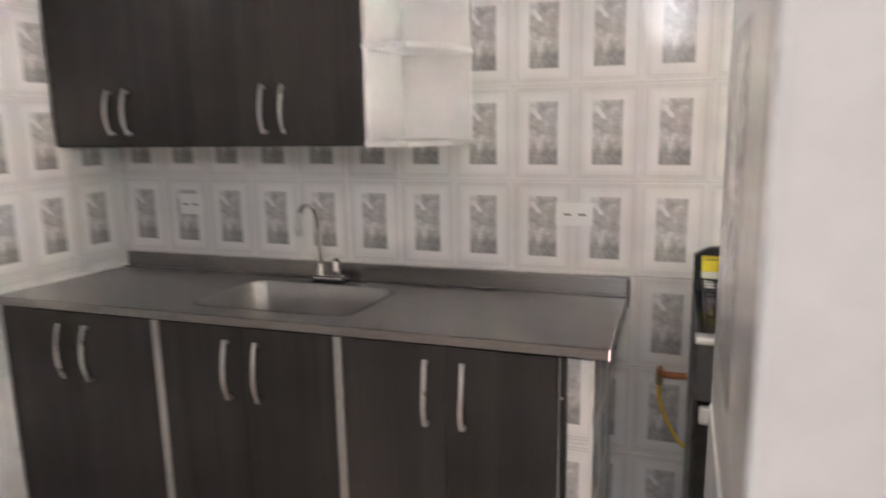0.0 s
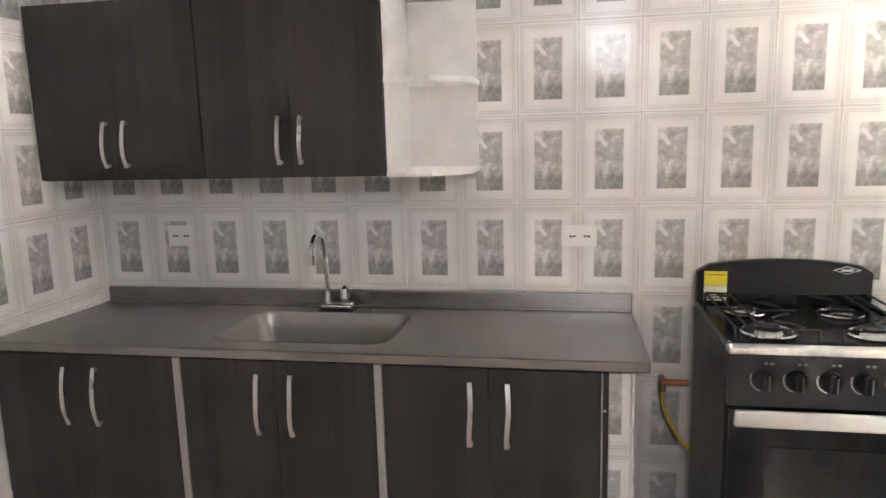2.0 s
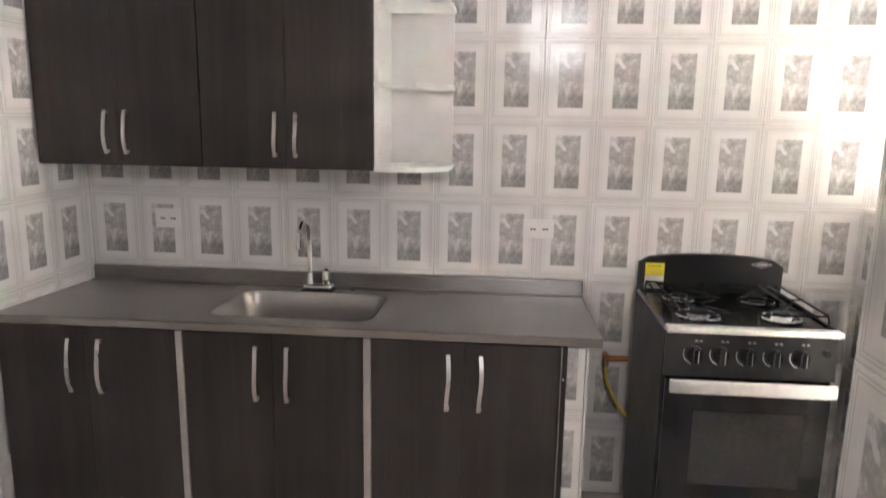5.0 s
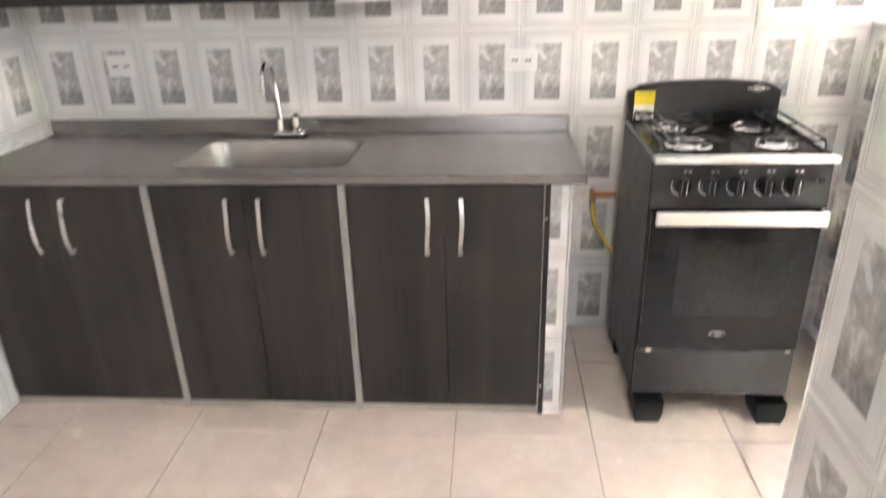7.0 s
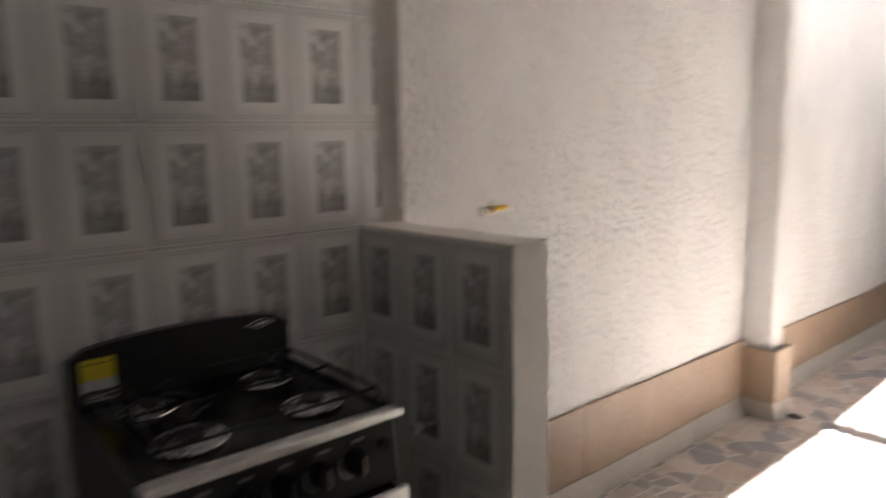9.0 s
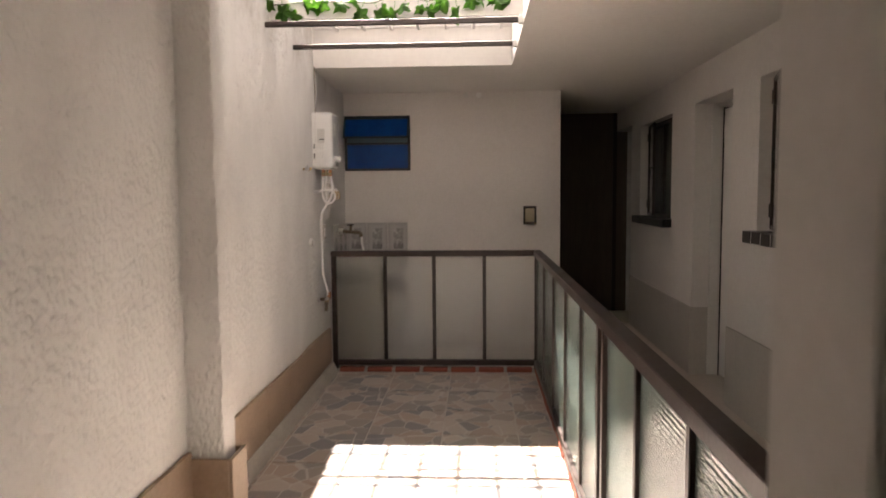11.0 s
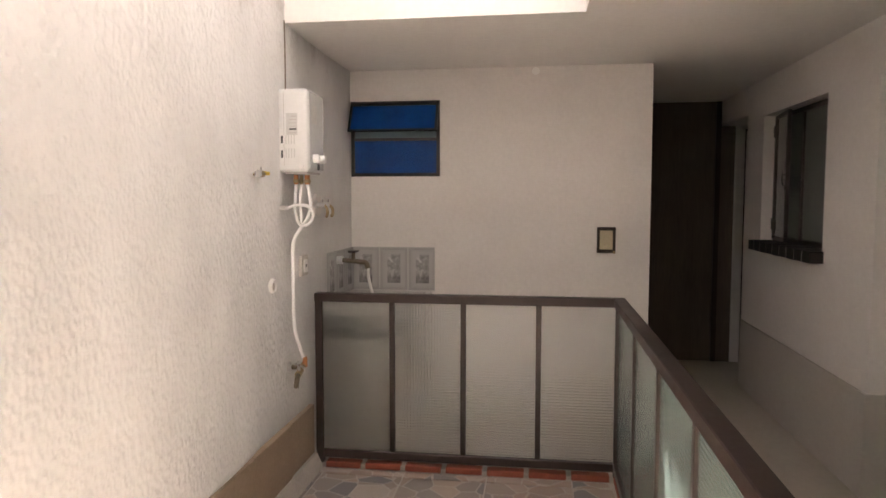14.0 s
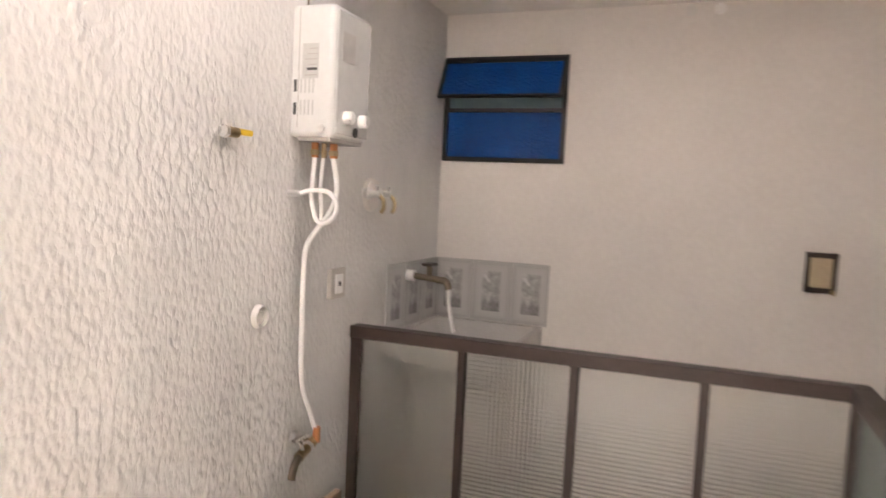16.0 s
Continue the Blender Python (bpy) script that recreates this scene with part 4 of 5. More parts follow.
# ---- patio: railing, skirting, light well ----
def railing():
    root = thing("railing", "dark brown metal railing with ribbed glass panels", "railing")
    TOP, BOT = 0.976, 0.055
    x, y0, y1 = 8.05, -0.055, -1.69

    def bar(name, dims):
        box(name, dims, BROWN, root, bevel=0.003)
    bar("top_rail", (x - 0.03, x + 0.03, y1 - 0.03, y0, TOP - 0.045, TOP))
    bar("bottom_rail", (x - 0.02, x + 0.02, y1 + 0.021, y0 - 0.041, BOT, BOT + 0.045))
    ys = [y0 - 0.02, -0.485, -0.875, -1.275, y1]
    for k, y in enumerate(ys):
        w = 0.02 if k in (0, 4) else 0.014
        bar("post", (x - w, x + w, y - w, y + w, BOT - 0.03 if w == 0.02 else BOT + 0.0455, TOP - 0.0455))
    for a, b in zip(ys, ys[1:]):
        box("glass_panel", (x - 0.003, x + 0.003, b + 0.016, a - 0.016, BOT + 0.046, TOP - 0.046), FROSTED if a == ys[0] else RIBBED, root, label="frosted glass panel" if a == ys[0] else "ribbed translucent glass panel")
    xs = [8.05, 7.42, 6.82, 6.25, 5.70, 5.22]
    bar("top_rail", (3.13, x - 0.031, y1 - 0.03, y1 + 0.03, TOP - 0.045, TOP))
    bar("bottom_rail", (3.13, x - 0.021, y1 - 0.02, y1 + 0.02, BOT, BOT + 0.045))
    xs += [5.12, 4.62, 4.12, 3.62, 3.15]
    for k, px in enumerate(xs[1:], 1):
        w = 0.02 if px in (5.22, 5.12, 3.15) else 0.014
        bar("post", (px - w, px + w, y1 - w, y1 + w, BOT + 0.0455, TOP - 0.0455))
    for a, b in zip(xs, xs[1:]):
        if a - b > 0.2:
            box("glass_panel", (b + 0.021, a - 0.021, y1 - 0.003, y1 + 0.003, BOT + 0.046, TOP - 0.046), SIDE_GLASS, root, label="pale green ribbed glass panel")
    for px in (7.1, 6.0, 5.0, 4.0):
        bar("foot", (px - 0.02, px + 0.02, y1 - 0.015, y1 + 0.015, 0.03, BOT - 0.0005))


railing()


def curtain_rods():
    for x, z in ((7.11, 2.375), (6.51, 2.375)):
        root = thing("cross_bar", "dark brown metal bar across the light well", "bar", "bars under the light well")
        box("bar", (x - 0.014, x + 0.014, -1.45, 0.0, z - 0.014, z + 0.014), BROWN, root, bevel=0.002)
        box("bracket", (x - 0.02, x + 0.02, -1.4795, -1.4505, z - 0.022, z + 0.022), WHITE_PAINT, root, bevel=0.003)


curtain_rods()


def roof_grid():
    root = thing("roof_grille", "white painted metal grille over the light well", "grille")
    z = 2.62
    k = 0
    y = -1.40
    while y < -0.02:
        box("bar", (OPEN_X0, OPEN_X1, y - 0.009, y + 0.009, z, z + 0.016), WHITE_PAINT, root)
        y += 0.2
    x = OPEN_X0 + 0.1
    while x < OPEN_X1:
        if x > 0:
            box("cross_bar", (x - 0.009, x + 0.009, OPEN_Y, -0.02, z + 0.0165, z + 0.0325), WHITE_PAINT, root)
        x += 0.2
    box("beam", (6.59, 6.62, OPEN_Y, -0.03, 2.42, 2.525), WHITE_PAINT, root, bevel=0.003)


roof_grid()


def leaf_mesh():
    """A five-lobed ivy leaf, a little cupped, hanging from its stalk."""
    bm = bmesh.new()
    rim = []
    for k in range(20):
        a = math.tau * k / 20
        r = 0.036 * (1 + 0.24 * math.cos(5 * (a + math.pi / 2)) ) * (1.12 if math.sin(a) < 0 else 0.9)
        rim.append((r * math.cos(a), r * math.sin(a)))
    centre = bm.verts.new((0, 0.004, -0.036))
    vs = [bm.verts.new((px, -0.010 * ((px / 0.036) ** 2) + 0.004 * math.sin(9 * px / 0.036), pz - 0.036)) for px, pz in rim]
    for k in range(20):
        bm.faces.new((centre, vs[k], vs[(k + 1) % 20]))
    g = bmesh.ops.solidify(bm, geom=bm.faces[:], thickness=0.0012)
    bm_tube(bm, (0, 0.002, -0.004), (0, 0.0, 0.03), 0.0014, 5)
    bmesh.ops.recalc_face_normals(bm, faces=bm.faces)
    me = bpy.data.meshes.new("leaf")
    bm.to_mesh(me)
    bm.free()
    me.materials.append(LEAF)
    return me


def ivy():
    rng = random.Random(4)
    root = thing("ivy_garland", "green ivy garland hung along the white beam", "plant")
    pts = [(6.578 - 0.01 * rng.random(), -0.03 - 1.42 * k / 14, 2.515 + 0.02 * rng.uniform(-1, 1)) for k in range(15)]
    tube("vine", arc(pts, 4), 0.003, VINE, root, n=6)
    me = leaf_mesh()
    for k in range(22):
        y = -0.06 - 1.36 * (k + rng.uniform(-0.3, 0.3)) / 21
        ob = new("leaf", me)
        ob.parent = root
        s = rng.uniform(0.95, 1.45)
        ob.matrix_basis = pose(6.572 - rng.uniform(0, 0.02), y, 2.49 + rng.uniform(-0.025, 0.05), rng.uniform(-25, 35), rng.uniform(-25, 25), 90 + rng.uniform(-55, 55)) @ Matrix.Diagonal((s, s, s, 1))


ivy()


# ---- patio: heater, taps, sink, switch, windows ----
def heater():
    root = thing("water_heater", "white gas water heater on the stucco wall", "water heater")
    x0, x1, yf, yb, z0, z1 = 7.655, 7.895, -0.160, -0.006, 1.622, 2.024
    bm = bmesh.new()
    bm_box(bm, x0, x1, yf, yb, z0, z1, bevel=0.018, segments=4)
    part("casing", bm, HEATER_BODY, root, smooth=True)
    box("front_panel", (x0 + 0.022, x1 - 0.008, yf - 0.003, yf + 0.002, z0 + 0.014, z1 - 0.014), HEATER_FRONT, root, bevel=0.003, label="pale grey glossy front")
    box("back_plate", (x0 + 0.02, x1 + 0.03, yb + 0.0005, 0.004, z0 - 0.012, z1 - 0.01), CARCASS, root, bevel=0.003, label="grey metal back plate")
    box("seam", (x0 - 0.0008, x0 - 0.0001, -0.0405, -0.0385, z0 + 0.03, z1 - 0.012), CARCASS, root)
    for k in range(2):
        box("slot", (x0 - 0.0012, x0 - 0.0002, -0.034, -0.024, 1.69 + k * 0.07, 1.727 + k * 0.07), INK, root)
        for j in range(4):
            box("vent", (x0 - 0.0012, x0 - 0.0002, -0.052 - j * 0.014, -0.047 - j * 0.014, 1.69 + k * 0.066, 1.735 + k * 0.066), HEATER_FRONT, root)
    lab = box("rating_label", (x0 - 0.0016, x0 - 0.0004, -0.108, -0.052, 1.80, 1.905), HEATER_FRONT, root, label="printed grey label")
    for k in range(6):
        box("print_bar", (x0 - 0.0022, x0 - 0.0017, -0.104, -0.062 - 0.007 * (k % 3), 1.808 + k * 0.016, (1.816 if k == 1 else 1.811) + k * 0.016), STOVE_LIGHT if k == 1 else CARCASS, lab)
    for kx in (7.735, 7.835):
        kn = rod("knob", (kx, yf - 0.003, 1.69), (kx, yf - 0.026, 1.69), 0.021, PLASTIC, root, n=24)
        rod("knob_cap", (kx, yf - 0.026, 1.69), (kx, yf - 0.031, 1.69), 0.016, PLASTIC, kn, n=24)
    rod("dial", (x0 + 0.001, -0.125, 1.648), (x0 - 0.004, -0.125, 1.648), 0.012, SATIN, root, n=20)
    rod("display", (7.80, yf - 0.003, 1.65), (7.80, yf - 0.006, 1.65), 0.016, INK, root, n=20)
    box("front_label", (7.70, 7.78, yf - 0.0056, yf - 0.0044, 1.86, 1.95), CARCASS, root)
    box("underside", (x0 + 0.012, x1 - 0.02, yf + 0.012, yb - 0.03, z0 - 0.010, z0 + 0.004), CARCASS, root)
    for hx, hy, r, mat in ((7.69, -0.085, 0.012, COPPER), (7.71, -0.105, 0.009, BRASS), (7.73, -0.128, 0.013, COPPER)):
        rod("connector", (hx, hy, z0 - 0.06), (hx, hy, z0 - 0.014), r, mat, root, "copper pipe connector")
        rod("nut", (hx, hy, z0 - 0.052), (hx, hy, z0 - 0.036), r * 1.35, BRASS, root, n=6)
    # one hose makes a loop before it reaches the stub in the wall
    loop = [(7.695 - 0.002 * k, -0.12 - 0.05 * math.sin(a), 1.41 + 0.05 * math.cos(a)) for k, a in enumerate([-2.0, -2.7, -3.5, -4.3, -5.0, -5.7, -6.28])]
    tube("hose", arc([(7.69, -0.085, 1.565), (7.69, -0.08, 1.49), (7.695, -0.076, 1.43)] + loop[1:] + [(7.675, -0.08, 1.458), (7.66, -0.055, 1.447)], 5), 0.0075, PLASTIC, root, "white flexible hose", n=10)
    tube("hose", arc([(7.73, -0.128, 1.565), (7.735, -0.142, 1.47), (7.725, -0.13, 1.40), (7.705, -0.10, 1.345), (7.685, -0.072, 1.29), (7.68, -0.065, 1.22), (7.68, -0.065, 1.05), (7.685, -0.068, 0.85), (7.72, -0.082, 0.74), (7.735, -0.10, 0.665)], 8), 0.0085, PLASTIC, root, "white flexible hose", n=10)
    tube("hose", arc([(7.71, -0.105, 1.565), (7.715, -0.095, 1.48), (7.715, -0.10, 1.40), (7.705, -0.103, 1.35)], 8), 0.0065, PLASTIC, root, "white flexible hose", n=10)
    rod("wall_stub", (7.66, 0.0, 1.447), (7.66, -0.055, 1.447), 0.01, SATIN, root)
    rod("hose_coupling", (7.735, -0.10, 0.64), (7.735, -0.10, 0.69), 0.013, COPPER, root)
    tube("wall_conduit", arc([(7.71, -0.03, 2.02), (7.712, -0.03, 2.2), (7.708, -0.03, 2.36)], 4), 0.0035, BRONZE, root, n=6)


heater()


def gas_tap(x, z, y, label):
    root = thing("gas_tap", label, "tap", "yellow gas taps")
    rod("stub", (x, y + 0.03, z), (x, y - 0.035, z), 0.009, BRASS, root)
    rod("valve_body", (x - 0.03, y - 0.035, z), (x + 0.012, y - 0.035, z), 0.014, BRASS, root)
    rod("cap", (x - 0.045, y - 0.035, z), (x - 0.03, y - 0.035, z), 0.017, SATIN, root, n=6)
    rod("stem", (x, y - 0.035, z), (x, y - 0.035, z + 0.03), 0.005, SATIN, root)
    box("lever", (x - 0.006, x + 0.075, y - 0.043, y - 0.027, z - 0.004, z + 0.012), YELLOW_PAINT, root, bevel=0.003, label="yellow lever handle")


gas_tap(3.45, 1.215, WALL_Y, "brass gas tap with a yellow lever on rough stucco")
gas_tap(7.32, 1.60, WALL_Y + 0.012, "brass gas tap with yellow lever beside the water heater")


def hose_bib():
    root = thing("garden_tap", "old brass tap low on the stucco wall", "tap")
    y = -0.02
    rod("rose", (7.735, y + 0.03, 0.635), (7.735, y - 0.012, 0.635), 0.026, SATIN, root, n=20)
    rod("inlet", (7.735, y + 0.03, 0.635), (7.735, y - 0.07, 0.635), 0.012, BRONZE, root)
    rod("valve_body", (7.745, y - 0.07, 0.645), (7.63, y - 0.08, 0.622), 0.0165, BRASS, root)
    rod("collar", (7.70, y - 0.074, 0.636), (7.686, y - 0.075, 0.633), 0.021, SATIN, root, n=6)
    tube("spout", arc([(7.64, y - 0.08, 0.624), (7.605, y - 0.086, 0.614), (7.583, y - 0.09, 0.592), (7.578, y - 0.09, 0.572)], 4), 0.0125, BRONZE, root)
    rod("stem", (7.655, y - 0.079, 0.632), (7.633, y - 0.084, 0.682), 0.0065, SATIN, root)
    box("handle", (7.592, 7.668, y - 0.094, y - 0.074, 0.68, 0.69), SATIN, root, bevel=0.003)


hose_bib()


def small_wall_fittings():
    yw = 0.0
    root = thing("washer_taps", "pair of small chrome taps on a plaster patch", "tap")
    rod("plaster_patch", (8.27, 0.03, 1.455), (8.27, -0.006, 1.455), 0.075, PAINT, root, n=28, r2=0.062)
    for x in (8.222, 8.322):
        rod("rose", (x, 0.02, 1.46), (x, -0.014, 1.46), 0.024, SATIN, root, n=20)
        rod("valve_body", (x, -0.014, 1.46), (x, -0.06, 1.458), 0.014, SATIN, root)
        rod("stem", (x, -0.045, 1.458), (x, -0.047, 1.492), 0.006, CHROME, root, n=10)
        box("lever", (x - 0.022, x + 0.022, -0.052, -0.042, 1.488, 1.496), SATIN, root, bevel=0.003)
        tube("outlet_bend", arc([(x, -0.055, 1.455), (x, -0.072, 1.435), (x, -0.074, 1.405), (x - 0.012, -0.07, 1.388)], 4), 0.0085, BRASS, root)
    root = thing("wall_socket", "white single wall socket on the rough wall", "socket", "patio sockets")
    box("plate", (7.935, 8.04, -0.02, 0.02, 1.075, 1.185), DADO, root, bevel=0.004, segments=2)
    box("outlet", (7.96, 8.013, -0.026, -0.0203, 1.095, 1.165), PLASTIC, root, bevel=0.002)
    box("slot", (7.978, 7.995, -0.0272, -0.0262, 1.122, 1.138), INK, root)
    root = thing("pipe_hole", "round drain pipe hole in the stucco wall", "pipe")
    bm = bmesh.new()
    for r0, r1, z0, z1 in ((0.036, 0.030, 0.0, -0.012),):
        n = 24
        a = [bm.verts.new((7.505 + r0 * math.cos(k * math.tau / n), -0.024, 1.08 + r0 * math.sin(k * math.tau / n))) for k in range(n)]
        b = [bm.verts.new((7.505 + r1 * math.cos(k * math.tau / n), -0.04, 1.08 + r1 * math.sin(k * math.tau / n))) for k in range(n)]
        c = [bm.verts.new((7.505 + 0.027 * math.cos(k * math.tau / n), 0.02, 1.08 + 0.027 * math.sin(k * math.tau / n))) for k in range(n)]
        for p, q in ((a, b), (b, c)):
            for k in range(n):
                bm.faces.new((p[k], p[(k + 1) % n], q[(k + 1) % n], q[k]))
        bm.faces.new(c)
    part("pipe_ring", bm, WHITE_PAINT, root, smooth=True)
    # grey disc, off to the left, stands in for the shade inside the pipe
    rod("bore_shade", (7.498, 0.0, 1.078), (7.498, -0.037, 1.078), 0.018, DADO, root, "grey disc painted in for the shade inside the pipe", n=20)
    root = thing("light_switch", "cream switch in a dark brown frame on white wall", "switch")
    X = FAR_X
    bm = bmesh.new()
    for d in ((-1.770, -1.752), (-1.668, -1.650)):
        bm_box(bm, X - 0.014, X, d[0], d[1], 1.135, 1.305)
    for d in ((1.135, 1.157), (1.283, 1.305)):
        bm_box(bm, X - 0.014, X, -1.752, -1.668, d[0], d[1])
    part("frame", bm, BROWN, root)
    box("plate", (X - 0.008, X - 0.0005, -1.7518, -1.6682, 1.1572, 1.2828), CREAM, root)
    box("rocker", (X - 0.012, X - 0.0082, -1.725, -1.69, 1.19, 1.25), CREAM, root, bevel=0.002)
    box("chip", (X - 0.016, X - 0.001, -1.768, -1.752, 1.13, 1.15), BRASS, root)


small_wall_fittings()


def laundry_sink():
    root = thing("laundry_sink", "pale moulded laundry tub in the tiled corner", "sink")
    x0, x1, y0, y1, z = 8.45, 9.052, -0.55, 0.005, 0.86
    bm = bmesh.new()
    n = 24
    rings = []
    for inset, zz in ((0.0, z - 0.08), (0.0, z), (0.03, z), (0.045, z - 0.03), (0.09, z - 0.2), (0.16, z - 0.22)):
        rings.append([bm.verts.new((*p, zz)) for p in rounded(x0 + inset, x1 - inset, y0 + inset, y1 - inset, 0.03, 5)])
    for a, b in zip(rings, rings[1:]):
        for k in range(n):
            bm.faces.new((a[k], a[(k + 1) % n], b[(k + 1) % n], b[k]))
    bm.faces.new(rings[-1])
    part("basin", bm, TUB, root, smooth=True)
    box("pedestal", (x0 + 0.08, x1 - 0.01, y0 + 0.06, y1 - 0.03, 0.0, 0.62), DADO, root, bevel=0.01)
    ob = thing("laundry_tap", "old metal tap with a white hose over the tub", "tap")
    yb = -0.003
    rod("rose", (8.67, 0.02, 1.10), (8.67, -0.03, 1.10), 0.026, PLASTIC, ob)
    rod("inlet", (8.67, -0.03, 1.10), (8.67, -0.15, 1.09), 0.015, BRONZE, ob)
    rod("valve", (8.67, -0.10, 1.095), (8.67, -0.10, 1.15), 0.012, BRONZE, ob)
    box("handle", (8.63, 8.71, -0.125, -0.075, 1.15, 1.163), BROWN, ob, bevel=0.003)
    tube("spout", arc([(8.67, -0.14, 1.09), (8.67, -0.18, 1.085), (8.67, -0.195, 1.05)], 4), 0.016, BRONZE, ob)
    tube("hose", arc([(8.67, -0.195, 1.05), (8.67, -0.20, 0.98), (8.672, -0.23, 0.86)], 4), 0.0095, PLASTIC, ob, "white hose end")


laundry_sink()


def blue_window():
    root = structure(new("window_1"), "blue glass window with black frame, upper sash tilted open", "window")
    X, y0, y1, z0, z1 = FAR_X, -0.601, 0.013, 1.644, 2.151
    bm = bmesh.new()
    t = 0.022
    bm_box(bm, X - 0.012, X + 0.03, y0, y0 + t, z0, z1)
    bm_box(bm, X - 0.012, X + 0.03, y1 - t, y1, z0, z1)
    bm_box(bm, X - 0.012, X + 0.03, y0 + t, y1 - t, z0, z0 + t)
    bm_box(bm, X - 0.012, X + 0.03, y0 + t, y1 - t, z1 - t * 1.3, z1)
    bm_box(bm, X - 0.012, X + 0.03, y0 + t, y1 - t, 1.885, 1.903)
    part("window_frame", bm, BLACK, root)
    box("pane", (X + 0.004, X + 0.010, y0 + t, y1 - t, z0 + t, 1.885), BLUE, root, label="deep blue textured glass")
    box("pane", (X + 0.014, X + 0.020, y0 + t, y1 - t, 1.903, z1 - t * 1.3), TEAL, root, label="pale teal gap under the open sash")
    sash = new("sash")
    sash.parent = root
    sash.matrix_basis = pose(X - 0.014, (y0 + y1) / 2, z1 - 0.02, 0, 26, 0)
    w = (y1 - y0) / 2 - 0.004
    bm = bmesh.new()
    h = 0.215
    bm_box(bm, -0.014, 0.0, -w, -w + 0.016, -h, 0)
    bm_box(bm, -0.014, 0.0, w - 0.016, w, -h, 0)
    bm_box(bm, -0.014, 0.0, -w + 0.016, w - 0.016, -h, -h + 0.014)
    bm_box(bm, -0.014, 0.0, -w + 0.016, w - 0.016, -0.02, 0)
    part("sash_frame", bm, BLACK, sash)
    box("sash_pane", (-0.009, -0.005, -w + 0.016, w - 0.016, -h + 0.014, -0.02), BLUE, sash)


blue_window()


def corridor_window(name, x0, x1, z0, z1, leaves, ajar):
    root = structure(new(name), "dark brown metal window with a casement standing ajar", "window")
    y = COR_Y - 0.11
    bm = bmesh.new()
    t = 0.03
    bm_box(bm, x0, x0 + t, y - 0.02, y + 0.02, z0, z1)
    bm_box(bm, x1 - t, x1, y - 0.02, y + 0.02, z0, z1)
    bm_box(bm, x0 + t, x1 - t, y - 0.02, y + 0.02, z0, z0 + t)
    bm_box(bm, x0 + t, x1 - t, y - 0.02, y + 0.02, z1 - t, z1)
    part("window_frame", bm, BROWN, root)
    mull = leaves[0][0]
    box("mullion", (mull - 0.015, mull + 0.015, y - 0.018, y + 0.018, z0 + t, z1 - t), BROWN, root)
    box("strike", (mull - 0.012, mull + 0.012, y + 0.0185, y + 0.032, z0 + 0.37, z0 + 0.42), BLACK, root)
    for a, b in leaves:
        # built from its hinge line at the origin, reaching to -x
        w = b - a
        leaf = new("casement")
        leaf.parent = root
        leaf.matrix_basis = pose(b, y + 0.026, 0, 0, 0, -ajar)
        bm = bmesh.new()
        q = 0.026
        bm_box(bm, -w, -w + q, -0.002, 0.022, z0 + 0.012, z1 - 0.012, bevel=0.002)
        bm_box(bm, -q, 0, -0.002, 0.022, z0 + 0.012, z1 - 0.012, bevel=0.002)
        bm_box(bm, -w + q, -q, 0, 0.02, z0 + 0.012, z0 + 0.034)
        bm_box(bm, -w + q, -q, 0, 0.02, z1 - 0.034, z1 - 0.012)
        part("casement_frame", bm, BROWN, leaf)
        gl = box("casement_pane", (-w + q, -q, 0.008, 0.012, z0 + 0.034, z1 - 0.034), ACRYLIC, leaf)
        gl.visible_shadow = False
        bm = bmesh.new()
        bm_sweep(bm, arc([(-w + 0.012, 0.02, z0 + 0.46), (-w + 0.008, 0.04, z0 + 0.46), (-w + 0.004, 0.044, z0 + 0.42), (-w + 0.004, 0.036, z0 + 0.385)], 3), 0.0045, 6)
        bm_box(bm, -w + 0.004, -w + 0.022, 0.022, 0.028, z0 + 0.36, z0 + 0.385)
        part("latch", bm, BLACK, leaf)
        for hz in (z0 + 0.12, z1 - 0.12):
            rod("hinge", (b + 0.004, y + 0.044, hz - 0.04), (b + 0.004, y + 0.044, hz + 0.04), 0.011, BROWN, root)
    g = box("pane", (x0 + t, mull - 0.015, y - 0.003, y + 0.003, z0 + t, z1 - t), CLEAR, root, label="grey reflecting glass pane")
    g.visible_shadow = False
    # inner pane added so the gap behind the open casement reads grey, not dark
    g = box("pane", (mull + 0.015, x1 - t, y - 0.003, y + 0.003, z0 + t, z1 - t), CLEAR, root, label="grey reflecting glass pane")
    g.visible_shadow = False
    # black glazed brick sill with white joints
    sill = part("window_sill", (lambda q: (bm_box(q, x0 - 0.022, x1 + 0.022, COR_Y - 0.18, COR_Y + 0.0725, z0 - 0.0675, z0 - 0.0022), q)[1])(bmesh.new()), PLASTIC, root, "white mortar bed")
    n = round((x1 - x0 + 0.06) / 0.13)
    w = (x1 - x0 + 0.06) / n
    bm = bmesh.new()
    bm_box(bm, 0.005, w - 0.005, COR_Y - 0.175, COR_Y + 0.075, z0 - 0.07, z0, bevel=0.004, segments=2)
    first = part("brick", bm, BLACK_BRICK, sill)
    first.location.x = x0 - 0.03
    for k in range(1, n):
        ob = new("brick", first.data)
        ob.parent = sill
        ob.location = (x0 - 0.03 + k * w, 0, 0.0015 * math.sin(k * 2.7))


